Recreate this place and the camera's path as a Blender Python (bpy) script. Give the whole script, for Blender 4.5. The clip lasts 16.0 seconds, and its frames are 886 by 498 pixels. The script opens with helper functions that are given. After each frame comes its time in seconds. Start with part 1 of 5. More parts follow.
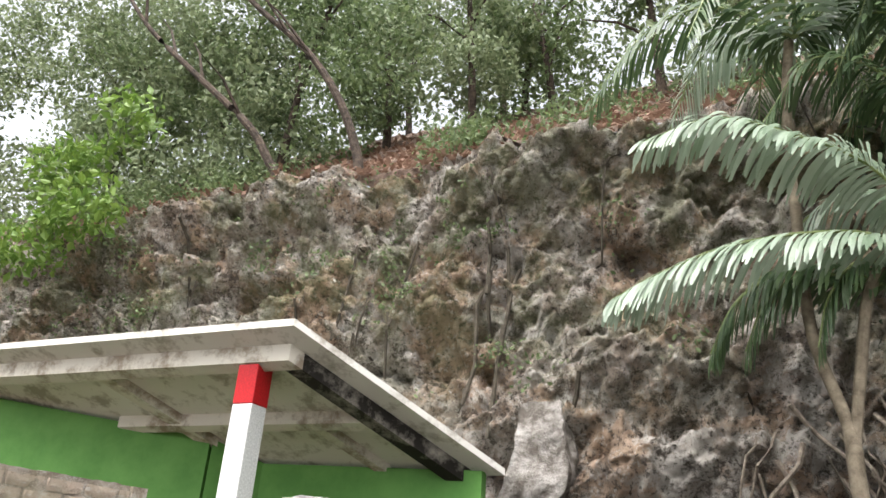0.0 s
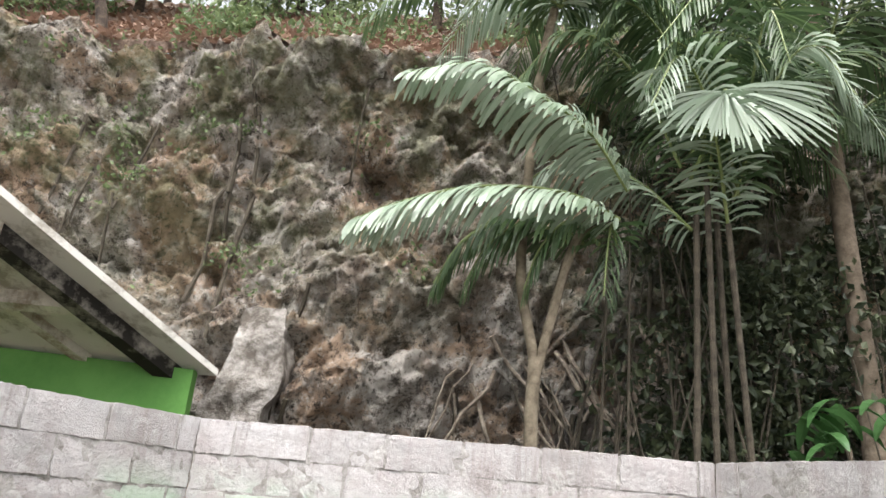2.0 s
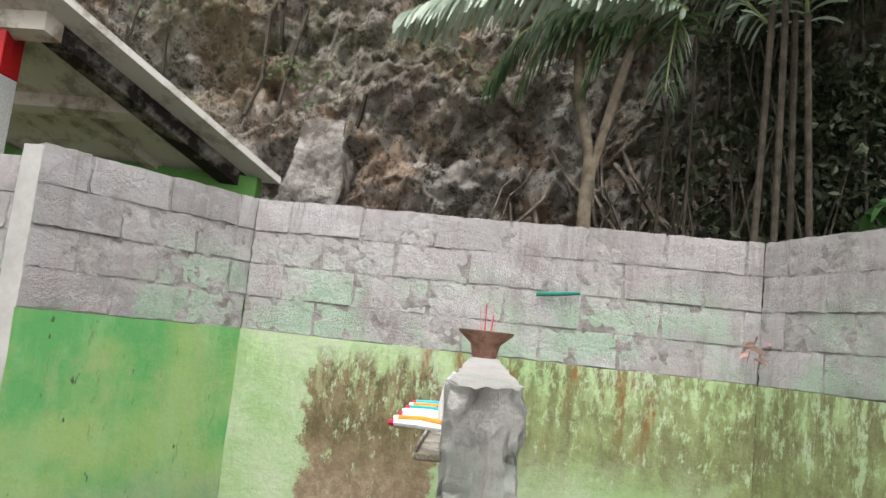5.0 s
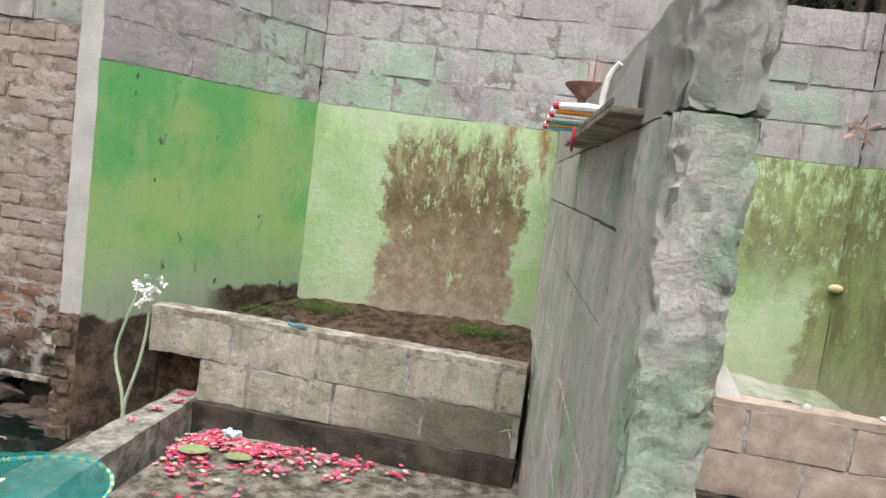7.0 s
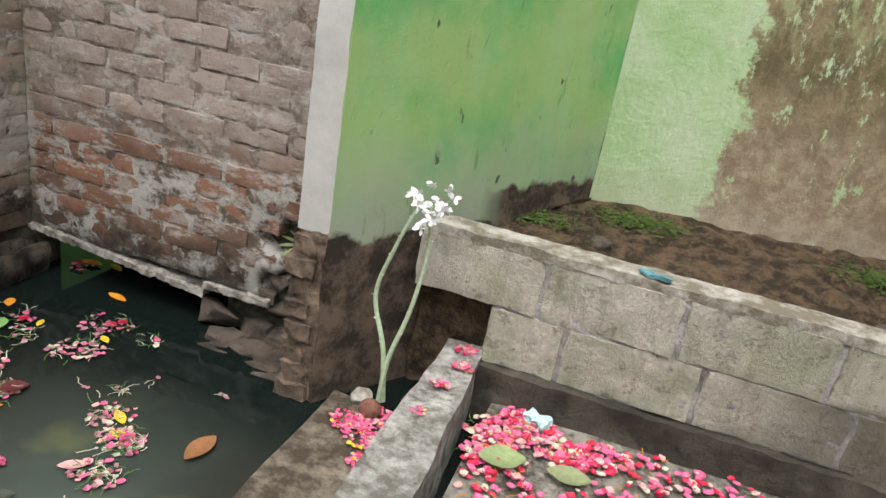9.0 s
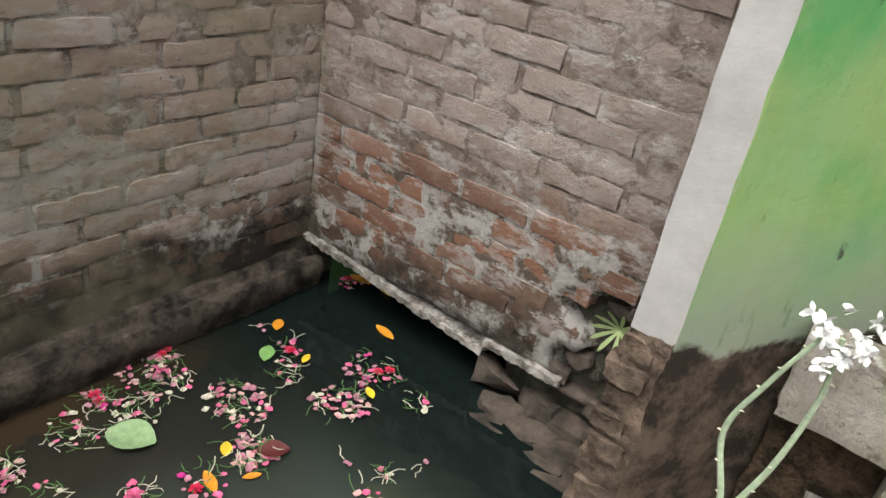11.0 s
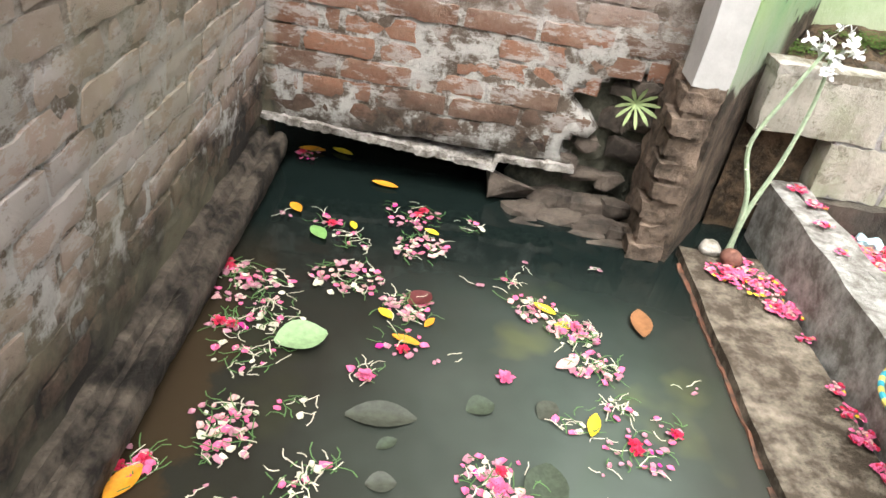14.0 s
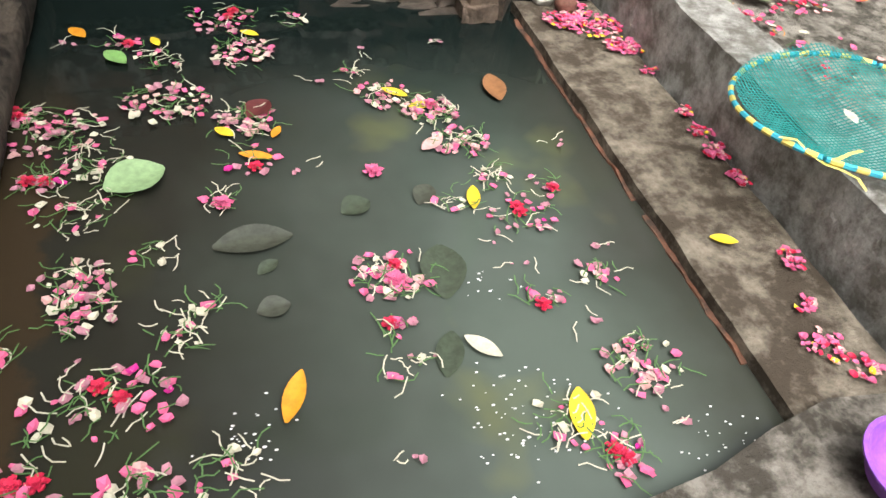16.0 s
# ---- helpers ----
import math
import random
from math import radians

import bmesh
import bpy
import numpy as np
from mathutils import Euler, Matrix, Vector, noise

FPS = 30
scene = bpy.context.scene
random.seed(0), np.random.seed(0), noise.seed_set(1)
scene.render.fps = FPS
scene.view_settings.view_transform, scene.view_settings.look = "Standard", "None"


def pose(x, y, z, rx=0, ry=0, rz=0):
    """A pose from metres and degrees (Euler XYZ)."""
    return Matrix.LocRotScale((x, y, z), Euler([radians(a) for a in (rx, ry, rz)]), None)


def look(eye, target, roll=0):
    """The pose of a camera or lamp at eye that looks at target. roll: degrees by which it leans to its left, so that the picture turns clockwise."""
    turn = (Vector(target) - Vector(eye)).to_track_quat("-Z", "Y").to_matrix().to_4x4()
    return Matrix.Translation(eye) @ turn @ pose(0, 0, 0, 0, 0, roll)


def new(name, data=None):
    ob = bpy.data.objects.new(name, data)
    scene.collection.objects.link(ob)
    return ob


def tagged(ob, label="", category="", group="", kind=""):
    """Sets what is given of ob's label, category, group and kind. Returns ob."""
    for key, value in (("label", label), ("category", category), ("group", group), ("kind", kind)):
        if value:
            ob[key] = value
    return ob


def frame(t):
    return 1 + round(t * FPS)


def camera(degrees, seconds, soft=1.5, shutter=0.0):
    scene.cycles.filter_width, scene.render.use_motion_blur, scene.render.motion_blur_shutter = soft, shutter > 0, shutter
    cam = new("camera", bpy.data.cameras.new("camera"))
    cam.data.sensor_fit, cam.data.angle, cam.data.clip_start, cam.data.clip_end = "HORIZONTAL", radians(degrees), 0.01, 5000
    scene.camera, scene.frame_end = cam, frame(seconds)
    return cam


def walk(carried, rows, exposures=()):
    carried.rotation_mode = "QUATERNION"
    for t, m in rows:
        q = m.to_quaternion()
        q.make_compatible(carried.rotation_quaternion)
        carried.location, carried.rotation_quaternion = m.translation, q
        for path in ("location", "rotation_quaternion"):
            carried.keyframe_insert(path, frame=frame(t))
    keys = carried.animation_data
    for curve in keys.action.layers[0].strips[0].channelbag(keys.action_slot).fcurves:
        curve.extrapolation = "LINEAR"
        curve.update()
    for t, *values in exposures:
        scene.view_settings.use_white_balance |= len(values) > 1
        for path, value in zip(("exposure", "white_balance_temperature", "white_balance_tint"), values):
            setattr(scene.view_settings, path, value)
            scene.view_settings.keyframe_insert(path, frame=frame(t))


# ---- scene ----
cam = camera(62.9, 16.0)
PATH = [
    (0, (0.435, -0.310, 2.017), (-0.350, 1.329, 2.852), 3.8),
    (0.5, (0.435, -0.310, 2.017), (-0.111, 1.429, 2.840), 4.5),
    (1, (0.435, -0.310, 2.017), (0.034, 1.480, 2.815), 4.9),
    (1.5, (0.435, -0.310, 2.017), (0.205, 1.530, 2.766), 5.2),
    (2, (0.435, -0.310, 2.017), (0.319, 1.573, 2.682), 5.3),
    (2.5, (0.435, -0.310, 2.017), (0.346, 1.605, 2.587), 5.5),
    (3, (0.435, -0.310, 2.017), (0.348, 1.626, 2.512), 5.5),
    (5.5, (0.580, -0.196, 1.626), (0.283, 1.780, 1.709), 6.4),
    (6, (0.542, -0.183, 1.590), (0.248, 1.792, 1.475), 6.5),
    (6.5, (0.501, -0.166, 1.482), (0.196, 1.801, 1.286), 6.8),
    (6.7, (0.462, -0.186, 1.435), (0.142, 1.778, 1.234), 7.3),
    (7, (0.327, -0.146, 1.349), (0.026, 1.820, 1.141), 7.5),
    (7.2, (0.249, 0.036, 1.281), (-0.059, 1.999, 1.051), 7.3),
    (7.5, (-0.040, 0.417, 1.267), (-0.287, 2.372, 0.926), 8.4),
    (8, (-0.016, 0.646, 1.272), (-0.502, 2.522, 0.778), 8.1),
    (8.5, (-0.311, 0.679, 1.298), (-0.806, 2.506, 0.653), 9.1),
    (9, (-0.805, 0.867, 1.297), (-1.288, 2.67, 0.579), 10.0),
    (11.3, (-1.366, 1.283, 1.361), (-2.39, 2.718, 0.417), 9.7),
    (11.5, (-1.4, 1.237, 1.377), (-2.444, 2.656, 0.43), 9.5),
    (12, (-1.574, 1.085, 1.297), (-2.605, 2.574, 0.451), 10.2),
    (12.5, (-1.847, 0.902, 1.176), (-2.85, 2.417, 0.34), 10.5),
    (13, (-2.135, 0.868, 1.096), (-2.858, 2.518, 0.226), 11.1),
    (13.5, (-2.245, 0.796, 1.099), (-2.489, 2.529, 0.131), 10.4),
    (14, (-2.37, 0.705, 1.119), (-2.286, 2.395, 0.053), 10.4),
    (14.5, (-2.412, 0.856, 1.089), (-2.145, 2.482, -0.044), 10.4),
    (15, (-2.415, 0.909, 1.072), (-1.956, 2.423, -0.152), 10.3),
    (15.5, (-2.406, 0.847, 1.063), (-1.883, 2.275, -0.235), 10.0),
    (16, (-2.415, 0.782, 1.004), (-1.866, 2.093, -0.402), 10.1),
]
EXPOSURES = [(0.0, 1.65), (3.0, 1.66), (4.3, 1.2), (5.5, 1.0), (6.5, 0.98), (9.0, 0.88), (11.3, 1.06), (12.5, 1.64), (13.5, 1.80), (14.5, 1.66), (16.0, 1.32)]
walk(cam, [(t, look(eye, target, roll)) for t, eye, target, roll in PATH], EXPOSURES)

# ---- world and light ----
world = bpy.data.worlds.new("world")
scene.world = world
world.use_nodes = True
wn = world.node_tree
wn.nodes.clear()
sky = wn.nodes.new("ShaderNodeTexSky")
sky.sky_type, sky.sun_disc = "NISHITA", False
sky.sun_elevation, sky.sun_rotation = radians(67), radians(180)
sky.air_density, sky.dust_density, sky.ozone_density = 1.0, 6.0, 1.0
bg = wn.nodes.new("ShaderNodeBackground")
bg.inputs["Strength"].default_value = 0.15
outw = wn.nodes.new("ShaderNodeOutputWorld")
hs = wn.nodes.new("ShaderNodeHueSaturation")
hs.inputs["Saturation"].default_value = 0.22
wn.links.new(sky.outputs[0], hs.inputs["Color"])
wn.links.new(hs.outputs[0], bg.inputs[0])
wn.links.new(bg.outputs[0], outw.inputs[0])
sun_data = bpy.data.lights.new("sun", "SUN")
sun_data.energy, sun_data.angle, sun_data.color = 1.0, radians(60), (1.0, 0.985, 0.965)
sun = new("sun", sun_data)
sun.matrix_world = look((0, 0, 0), (0.0, 0.75, -1.8))

# ---- materials ----


class Nodes:
    """Short ways to wire a node material."""

    def __init__(self, name, rough=0.85, bump=0.4, spec=0.3):
        self.mat = bpy.data.materials.new(name)
        self.mat.use_nodes = True
        self.t = self.mat.node_tree
        self.b = self.t.nodes["Principled BSDF"]
        self.b.inputs["Roughness"].default_value = rough
        self.b.inputs["Specular IOR Level"].default_value = spec
        self.geo = self.t.nodes.new("ShaderNodeNewGeometry")
        self.info = self.t.nodes.new("ShaderNodeObjectInfo")
        self.pos = self.geo.outputs["Position"]

    def link(self, a, b):
        self.t.links.new(a, b)

    def math(self, op, a, b=0.0, clamp=False):
        n = self.t.nodes.new("ShaderNodeMath")
        n.operation, n.use_clamp = op, clamp
        for i, v in enumerate((a, b)):
            if isinstance(v, (int, float)):
                n.inputs[i].default_value = v
            else:
                self.link(v, n.inputs[i])
        return n.outputs[0]

    def stretch(self, sx, sy, sz):
        n = self.t.nodes.new("ShaderNodeVectorMath")
        n.operation = "MULTIPLY"
        self.link(self.pos, n.inputs[0])
        n.inputs[1].default_value = (sx, sy, sz)
        return n.outputs[0]

    def noise(self, scale, detail=5.0, rough=0.6, vec=None, dist=0.0):
        n = self.t.nodes.new("ShaderNodeTexNoise")
        self.link(vec or self.pos, n.inputs["Vector"])
        n.inputs["Scale"].default_value, n.inputs["Detail"].default_value = scale, detail
        n.inputs["Roughness"].default_value, n.inputs["Distortion"].default_value = rough, dist
        return n.outputs["Fac"]

    def voronoi(self, scale, vec=None):
        n = self.t.nodes.new("ShaderNodeTexVoronoi")
        self.link(vec or self.pos, n.inputs["Vector"])
        n.inputs["Scale"].default_value = scale
        return n.outputs["Distance"]

    def ramp(self, fac, lo, hi, c0=(0, 0, 0), c1=(1, 1, 1)):
        n = self.t.nodes.new("ShaderNodeValToRGB")
        e = n.color_ramp.elements
        e[0].position, e[1].position = lo, hi
        e[0].color, e[1].color = (*c0, 1), (*c1, 1)
        self.link(fac, n.inputs[0])
        return n.outputs[0]

    def mix(self, fac, a, b, kind="MIX"):
        n = self.t.nodes.new("ShaderNodeMix")
        n.data_type, n.blend_type = "RGBA", kind
        for sock, v in ((n.inputs[0], fac), (n.inputs[6], a), (n.inputs[7], b)):
            if isinstance(v, (int, float)):
                sock.default_value = v
            elif isinstance(v, tuple):
                sock.default_value = (*v, 1)
            else:
                self.link(v, sock)
        return n.outputs[2]

    def axis(self, i):
        n = self.t.nodes.new("ShaderNodeSeparateXYZ")
        self.link(self.pos, n.inputs[0])
        return n.outputs[i]

    def band(self, value, lo, hi):
        """0 under lo, 1 over hi."""
        return self.math("MULTIPLY", self.math("SUBTRACT", value, lo), 1.0 / (hi - lo), True)

    def done(self, colour, bump=None, strength=0.4, dist=0.01, rough=None):
        if isinstance(colour, tuple):
            self.b.inputs["Base Color"].default_value = (*colour, 1)
        else:
            self.link(colour, self.b.inputs["Base Color"])
        if bump is not None:
            n = self.t.nodes.new("ShaderNodeBump")
            n.inputs["Strength"].default_value, n.inputs["Distance"].default_value = strength, dist
            self.link(bump, n.inputs["Height"])
            self.link(n.outputs[0], self.b.inputs["Normal"])
        if rough is not None:
            self.link(rough, self.b.inputs["Roughness"])
        return self.mat


def lime_smear(m, c, z, most=0.85):
    """Pale lime run over bricks and joints alike, thickest in a band above the wet foot."""
    band = m.math("MULTIPLY", m.band(z, 0.40, 0.50), m.math("SUBTRACT", 1.0, m.band(z, 0.58, 0.80), True))
    more = m.math("MULTIPLY", band, m.math("ADD", 0.030, m.math("MULTIPLY", side_wall(m), 0.07)))
    n = m.math("ADD", m.noise(7, 10, 0.78, m.stretch(1, 1, 2.6)), more)
    c = m.mix(m.math("MULTIPLY", m.ramp(n, 0.535, 0.575), m.math("MULTIPLY", m.band(z, 0.30, 0.44), most)), c, (0.52, 0.49, 0.455))
    olive = m.math("MULTIPLY", m.ramp(m.noise(2.1, 6, 0.65), 0.42, 0.60), m.math("MULTIPLY", side_wall(m), 0.5))
    c = m.mix(olive, c, (0.30, 0.275, 0.18))
    return m.mix(m.math("MULTIPLY", m.ramp(m.noise(26, 9, 0.8, m.stretch(1, 1, 2)), 0.57, 0.61), 0.45), c, (0.13, 0.095, 0.07))


def side_wall(m):
    """1 on the long wall beside the pool, 0 elsewhere."""
    return m.math("SUBTRACT", 1.0, m.band(m.axis(0), -2.88, -2.86), True)


def wall_height(m):
    """Height with a ragged edge, the wet foot standing higher towards the outlet corner."""
    rag = m.math("MULTIPLY", m.noise(5, 6, 0.7), 0.26)
    return m.math("ADD", m.math("ADD", m.axis(2), rag), m.math("MULTIPLY", side_wall(m), -0.09))


def mat_brick():
    m = Nodes("old brick", 0.92)
    z = wall_height(m)
    base = m.ramp(m.info.outputs["Random"], 0.0, 1.0, (0.28, 0.22, 0.185), (0.47, 0.385, 0.34))
    red = m.ramp(m.info.outputs["Random"], 0.0, 1.0, (0.15, 0.092, 0.065), (0.32, 0.150, 0.090))
    fade = m.ramp(m.noise(8, 10, 0.76, m.stretch(1, 1, 1.8)), 0.42, 0.60)
    c = m.mix(m.math("MULTIPLY", fade, 0.8), base, (0.44, 0.375, 0.33))
    low = m.mix(m.math("MULTIPLY", fade, 0.40), red, (0.30, 0.22, 0.165))
    c = m.mix(m.math("MULTIPLY", side_wall(m), 0.4), c, (0.46, 0.345, 0.25))
    plain = m.mix(side_wall(m), low, m.mix(0.8, low, c))
    c = m.mix(m.band(z, 0.70, 0.84), plain, c)
    wet = m.mix(m.ramp(m.noise(13, 8, 0.75), 0.40, 0.62), (0.022, 0.019, 0.015), (0.125, 0.082, 0.057))
    c = m.mix(m.band(z, 0.34, 0.44), wet, c)
    c = lime_smear(m, c, z, 0.6)
    h = m.math("ADD", m.noise(30, 10, 0.8), m.math("MULTIPLY", m.noise(9, 5), 0.8))
    return m.done(c, h, 1.0, 0.016)


def mat_mortar(name="pale lime mortar", wet=True):
    m = Nodes(name, 0.96)
    z = wall_height(m)
    c = m.mix(m.ramp(m.noise(11, 9, 0.75), 0.42, 0.60), (0.20, 0.155, 0.125), (0.46, 0.405, 0.36))
    if wet:
        low = m.mix(m.ramp(m.noise(10, 9, 0.76), 0.47, 0.56), (0.13, 0.10, 0.075), (0.50, 0.485, 0.445))
        c = m.mix(m.band(z, 0.66, 0.80), low, c)
        c = m.mix(m.band(z, 0.28, 0.38), (0.034, 0.029, 0.023), c)
        c = lime_smear(m, c, z)
    c = m.mix(m.math("MULTIPLY", m.ramp(m.noise(3.4, 6), 0.55, 0.7), 0.3), c, (0.16, 0.16, 0.10))
    return m.done(c, m.math("ADD", m.noise(34, 10, 0.8), m.math("MULTIPLY", m.noise(11, 5), 0.8)), 1.0, 0.016)


def mat_block():
    m = Nodes("concrete block", 0.92)
    tone = m.ramp(m.info.outputs["Random"], 0, 1, (0.33, 0.315, 0.31), (0.50, 0.485, 0.485))
    c = m.mix(m.ramp(m.noise(5, 9, 0.74), 0.40, 0.62), tone, (0.40, 0.365, 0.36))
    streak = m.noise(9, 6, 0.68, m.stretch(1.6, 1.6, 0.22))
    c = m.mix(m.math("MULTIPLY", m.ramp(streak, 0.50, 0.64), 0.55), c, (0.25, 0.215, 0.20))
    low = m.math("SUBTRACT", 1.0, m.band(m.axis(2), 1.88, 2.12), True)
    grn = m.math("MULTIPLY", m.ramp(m.noise(1.6, 7, 0.68), 0.44, 0.56), low)
    c = m.mix(m.math("MULTIPLY", grn, 0.62), c, (0.33, 0.50, 0.34))
    smear = m.ramp(m.noise(5, 10, 0.78, m.stretch(1, 1, 1.7)), 0.535, 0.58)
    c = m.mix(m.math("MULTIPLY", smear, 0.4), c, (0.54, 0.52, 0.52))
    c = m.mix(m.math("MULTIPLY", m.ramp(m.noise(22, 9, 0.8), 0.59, 0.64), 0.4), c, (0.19, 0.17, 0.155))
    return m.done(c, m.math("ADD", m.noise(42, 10, 0.8), m.noise(9, 6, 0.7)), 1.0, 0.014)


def mat_knee():
    m = Nodes("mossy concrete block", 0.92)
    tone = m.ramp(m.info.outputs["Random"], 0, 1, (0.33, 0.33, 0.25), (0.50, 0.455, 0.385))
    c = m.mix(m.ramp(m.noise(5, 9, 0.75), 0.44, 0.60), tone, (0.56, 0.52, 0.45))
    c = m.mix(m.math("MULTIPLY", m.ramp(m.noise(9, 7, 0.7, m.stretch(1.5, 1.5, 0.25)), 0.5, 0.62), 0.55), c, (0.25, 0.22, 0.17))
    c = m.mix(m.math("MULTIPLY", m.ramp(m.noise(3.2, 6, 0.7), 0.50, 0.62), 0.5), c, (0.31, 0.335, 0.20))
    dark = m.math("MULTIPLY", m.band(m.math("ADD", m.axis(0), m.math("MULTIPLY", m.noise(5), 0.7)), -0.15, 0.2),
                  m.math("SUBTRACT", 1.0, m.band(m.math("ADD", m.axis(2), m.math("MULTIPLY", m.noise(9, 6), 0.06)), 0.41, 0.44), True))
    c = m.mix(m.math("MULTIPLY", dark, 0.72), c, (0.085, 0.072, 0.052))
    c = m.mix(m.math("MULTIPLY", m.ramp(m.noise(17, 9, 0.8), 0.56, 0.61), 0.6), c, (0.13, 0.115, 0.075))
    return m.done(c, m.math("ADD", m.noise(40, 10, 0.8), m.noise(11, 6, 0.7)), 1.0, 0.016)


def mat_brown_block():
    m = Nodes("brown stained block", 0.9)
    c = m.mix(m.ramp(m.noise(7, 8, 0.7), 0.35, 0.68), (0.26, 0.195, 0.15), (0.48, 0.39, 0.33))
    return m.done(c, m.noise(60, 8, 0.7), 0.5, 0.005)


def mat_green(name, left):
    m = Nodes(name, 0.75)
    x, z = m.axis(0), m.axis(2)
    if left:
        c = m.mix(m.ramp(m.noise(2.2, 5, 0.6), 0.38, 0.58), (0.105, 0.34, 0.105), (0.26, 0.40, 0.14))
        c = m.mix(m.math("MULTIPLY", m.ramp(m.noise(5, 7, 0.7, m.stretch(1, 1, 0.35)), 0.5, 0.7), 0.4), c, (0.30, 0.50, 0.26))
        grey = m.math("SUBTRACT", 1.0, m.band(m.math("ADD", z, m.math("MULTIPLY", m.noise(3), 0.45)), 0.72, 1.12), True)
        c = m.mix(grey, c, (0.30, 0.32, 0.26))
        c = m.mix(m.math("MULTIPLY", m.ramp(m.noise(3.3, 9, 0.75, m.stretch(1, 1, 0.5)), 0.52, 0.62), 0.45), c, (0.30, 0.36, 0.17))
        c = m.mix(m.math("MULTIPLY", m.ramp(m.noise(24, 6, 0.7, m.stretch(1, 1, 0.25)), 0.60, 0.66), 0.5), c, (0.09, 0.17, 0.06))
        c = m.mix(m.ramp(m.noise(17, 3, 0.5, m.stretch(1, 1, 0.5)), 0.69, 0.72), c, (0.07, 0.09, 0.05))
        low = m.math("SUBTRACT", 1.0, m.band(m.math("ADD", z, m.math("MULTIPLY", m.noise(9), 0.16)), 0.60, 0.625), True)
        low = m.math("MAXIMUM", low, m.math("MULTIPLY", m.band(x, -1.30, -1.24), m.math("SUBTRACT", 1.0, m.band(m.math("ADD", z, m.math("MULTIPLY", m.noise(12), 0.12)), 0.70, 0.72), True)))
        c = m.mix(low, c, m.mix(m.ramp(m.noise(9, 9, 0.78), 0.43, 0.60), (0.028, 0.021, 0.015), (0.135, 0.100, 0.072)))
    else:
        c = m.mix(m.ramp(m.noise(3, 8, 0.72), 0.40, 0.60), (0.29, 0.42, 0.20), (0.41, 0.49, 0.32))
        wob = m.math("MULTIPLY", m.math("SUBTRACT", m.noise(5, 9, 0.78), 0.5), 0.55)
        xs, zs = m.math("ADD", x, wob), m.math("ADD", z, wob)
        patch = m.math("MULTIPLY", m.band(xs, -0.60, -0.56), m.math("SUBTRACT", 1.0, m.band(xs, 0.12, 0.16), True))
        patch = m.math("MULTIPLY", patch, m.math("SUBTRACT", 1.0, m.band(zs, 1.48, 1.60), True))
        right = m.math("MULTIPLY", m.band(xs, 0.28, 0.34), m.band(zs, 0.92, 1.22))
        right = m.math("MAXIMUM", right, m.band(xs, 1.52, 1.58))
        flake = m.noise(19, 9, 0.8, m.stretch(1, 1, 0.42))
        height = m.math("MULTIPLY", m.band(z, 1.05, 1.62), 0.085)
        worn = m.math("SUBTRACT", 1.0, m.ramp(m.math("ADD", flake, height), 0.575, 0.625), True)
        tone = m.mix(m.ramp(m.noise(11, 9, 0.78, m.stretch(1, 1, 0.5)), 0.42, 0.58), (0.095, 0.080, 0.036), (0.20, 0.155, 0.085))
        foot = m.math("SUBTRACT", 1.0, m.band(zs, 0.85, 1.15), True)
        brown = m.mix(foot, tone, m.mix(m.ramp(m.noise(14, 9, 0.78), 0.44, 0.58), (0.20, 0.145, 0.095), (0.31, 0.25, 0.17)))
        brown_r = m.mix(m.ramp(m.noise(8, 9, 0.75, m.stretch(1, 1, 0.4)), 0.42, 0.58), (0.125, 0.115, 0.045), (0.21, 0.25, 0.10))
        c = m.mix(m.math("MULTIPLY", right, m.math("MULTIPLY", worn, 0.9)), c, brown_r)
        c = m.mix(m.math("MULTIPLY", patch, worn), c, brown)
        rust = m.math("MULTIPLY", m.ramp(m.noise(3.1, 5, 0.7, m.stretch(1.5, 1, 0.4)), 0.50, 0.58), m.math("MULTIPLY", m.band(z, 1.15, 1.35), m.math("MULTIPLY", m.band(xs, -0.12, 0.04), m.math("SUBTRACT", 1.0, m.band(xs, 1.40, 1.50), True))))
        c = m.mix(m.math("MULTIPLY", rust, 0.85), c, (0.20, 0.095, 0.03))
        drip = m.math("MULTIPLY", m.ramp(m.noise(16, 6, 0.7, m.stretch(1, 1, 0.35)), 0.50, 0.58), m.band(z, 1.2, 1.62))
        c = m.mix(m.math("MULTIPLY", drip, 0.7), c, (0.42, 0.56, 0.28))
        pale = m.math("SUBTRACT", 1.0, m.band(m.math("ADD", z, m.math("MULTIPLY", m.noise(6), 0.25)), 0.62, 0.92), True)
        c = m.mix(m.math("MULTIPLY", pale, 0.5), c, (0.40, 0.36, 0.29))
        dirt = m.math("SUBTRACT", 1.0, m.band(m.math("ADD", z, m.math("MULTIPLY", m.noise(7, 8, 0.75), 0.22)), 0.655, 0.67), True)
        dirt = m.math("MULTIPLY", dirt, m.math("SUBTRACT", 1.0, m.band(x, 0.33, 0.36), True))
        c = m.mix(dirt, c, m.mix(m.ramp(m.noise(16, 8, 0.75), 0.5, 0.6), (0.055, 0.036, 0.020), (0.07, 0.09, 0.02)))
    return m.done(c, m.math("ADD", m.noise(30, 8, 0.75), m.noise(7, 5)), 0.6, 0.010)


def mat_simple(name, a, b, scale=8, rough=0.9, bump=0.5, dist=0.008, lo=0.38, hi=0.64, spec=0.3, fine=50):
    m = Nodes(name, rough, spec=spec)
    return m.done(m.mix(m.ramp(m.noise(scale, 8, 0.7), lo, hi), a, b), m.math("ADD", m.noise(fine, 8, 0.72), m.noise(scale * 1.7, 5)), bump, dist)


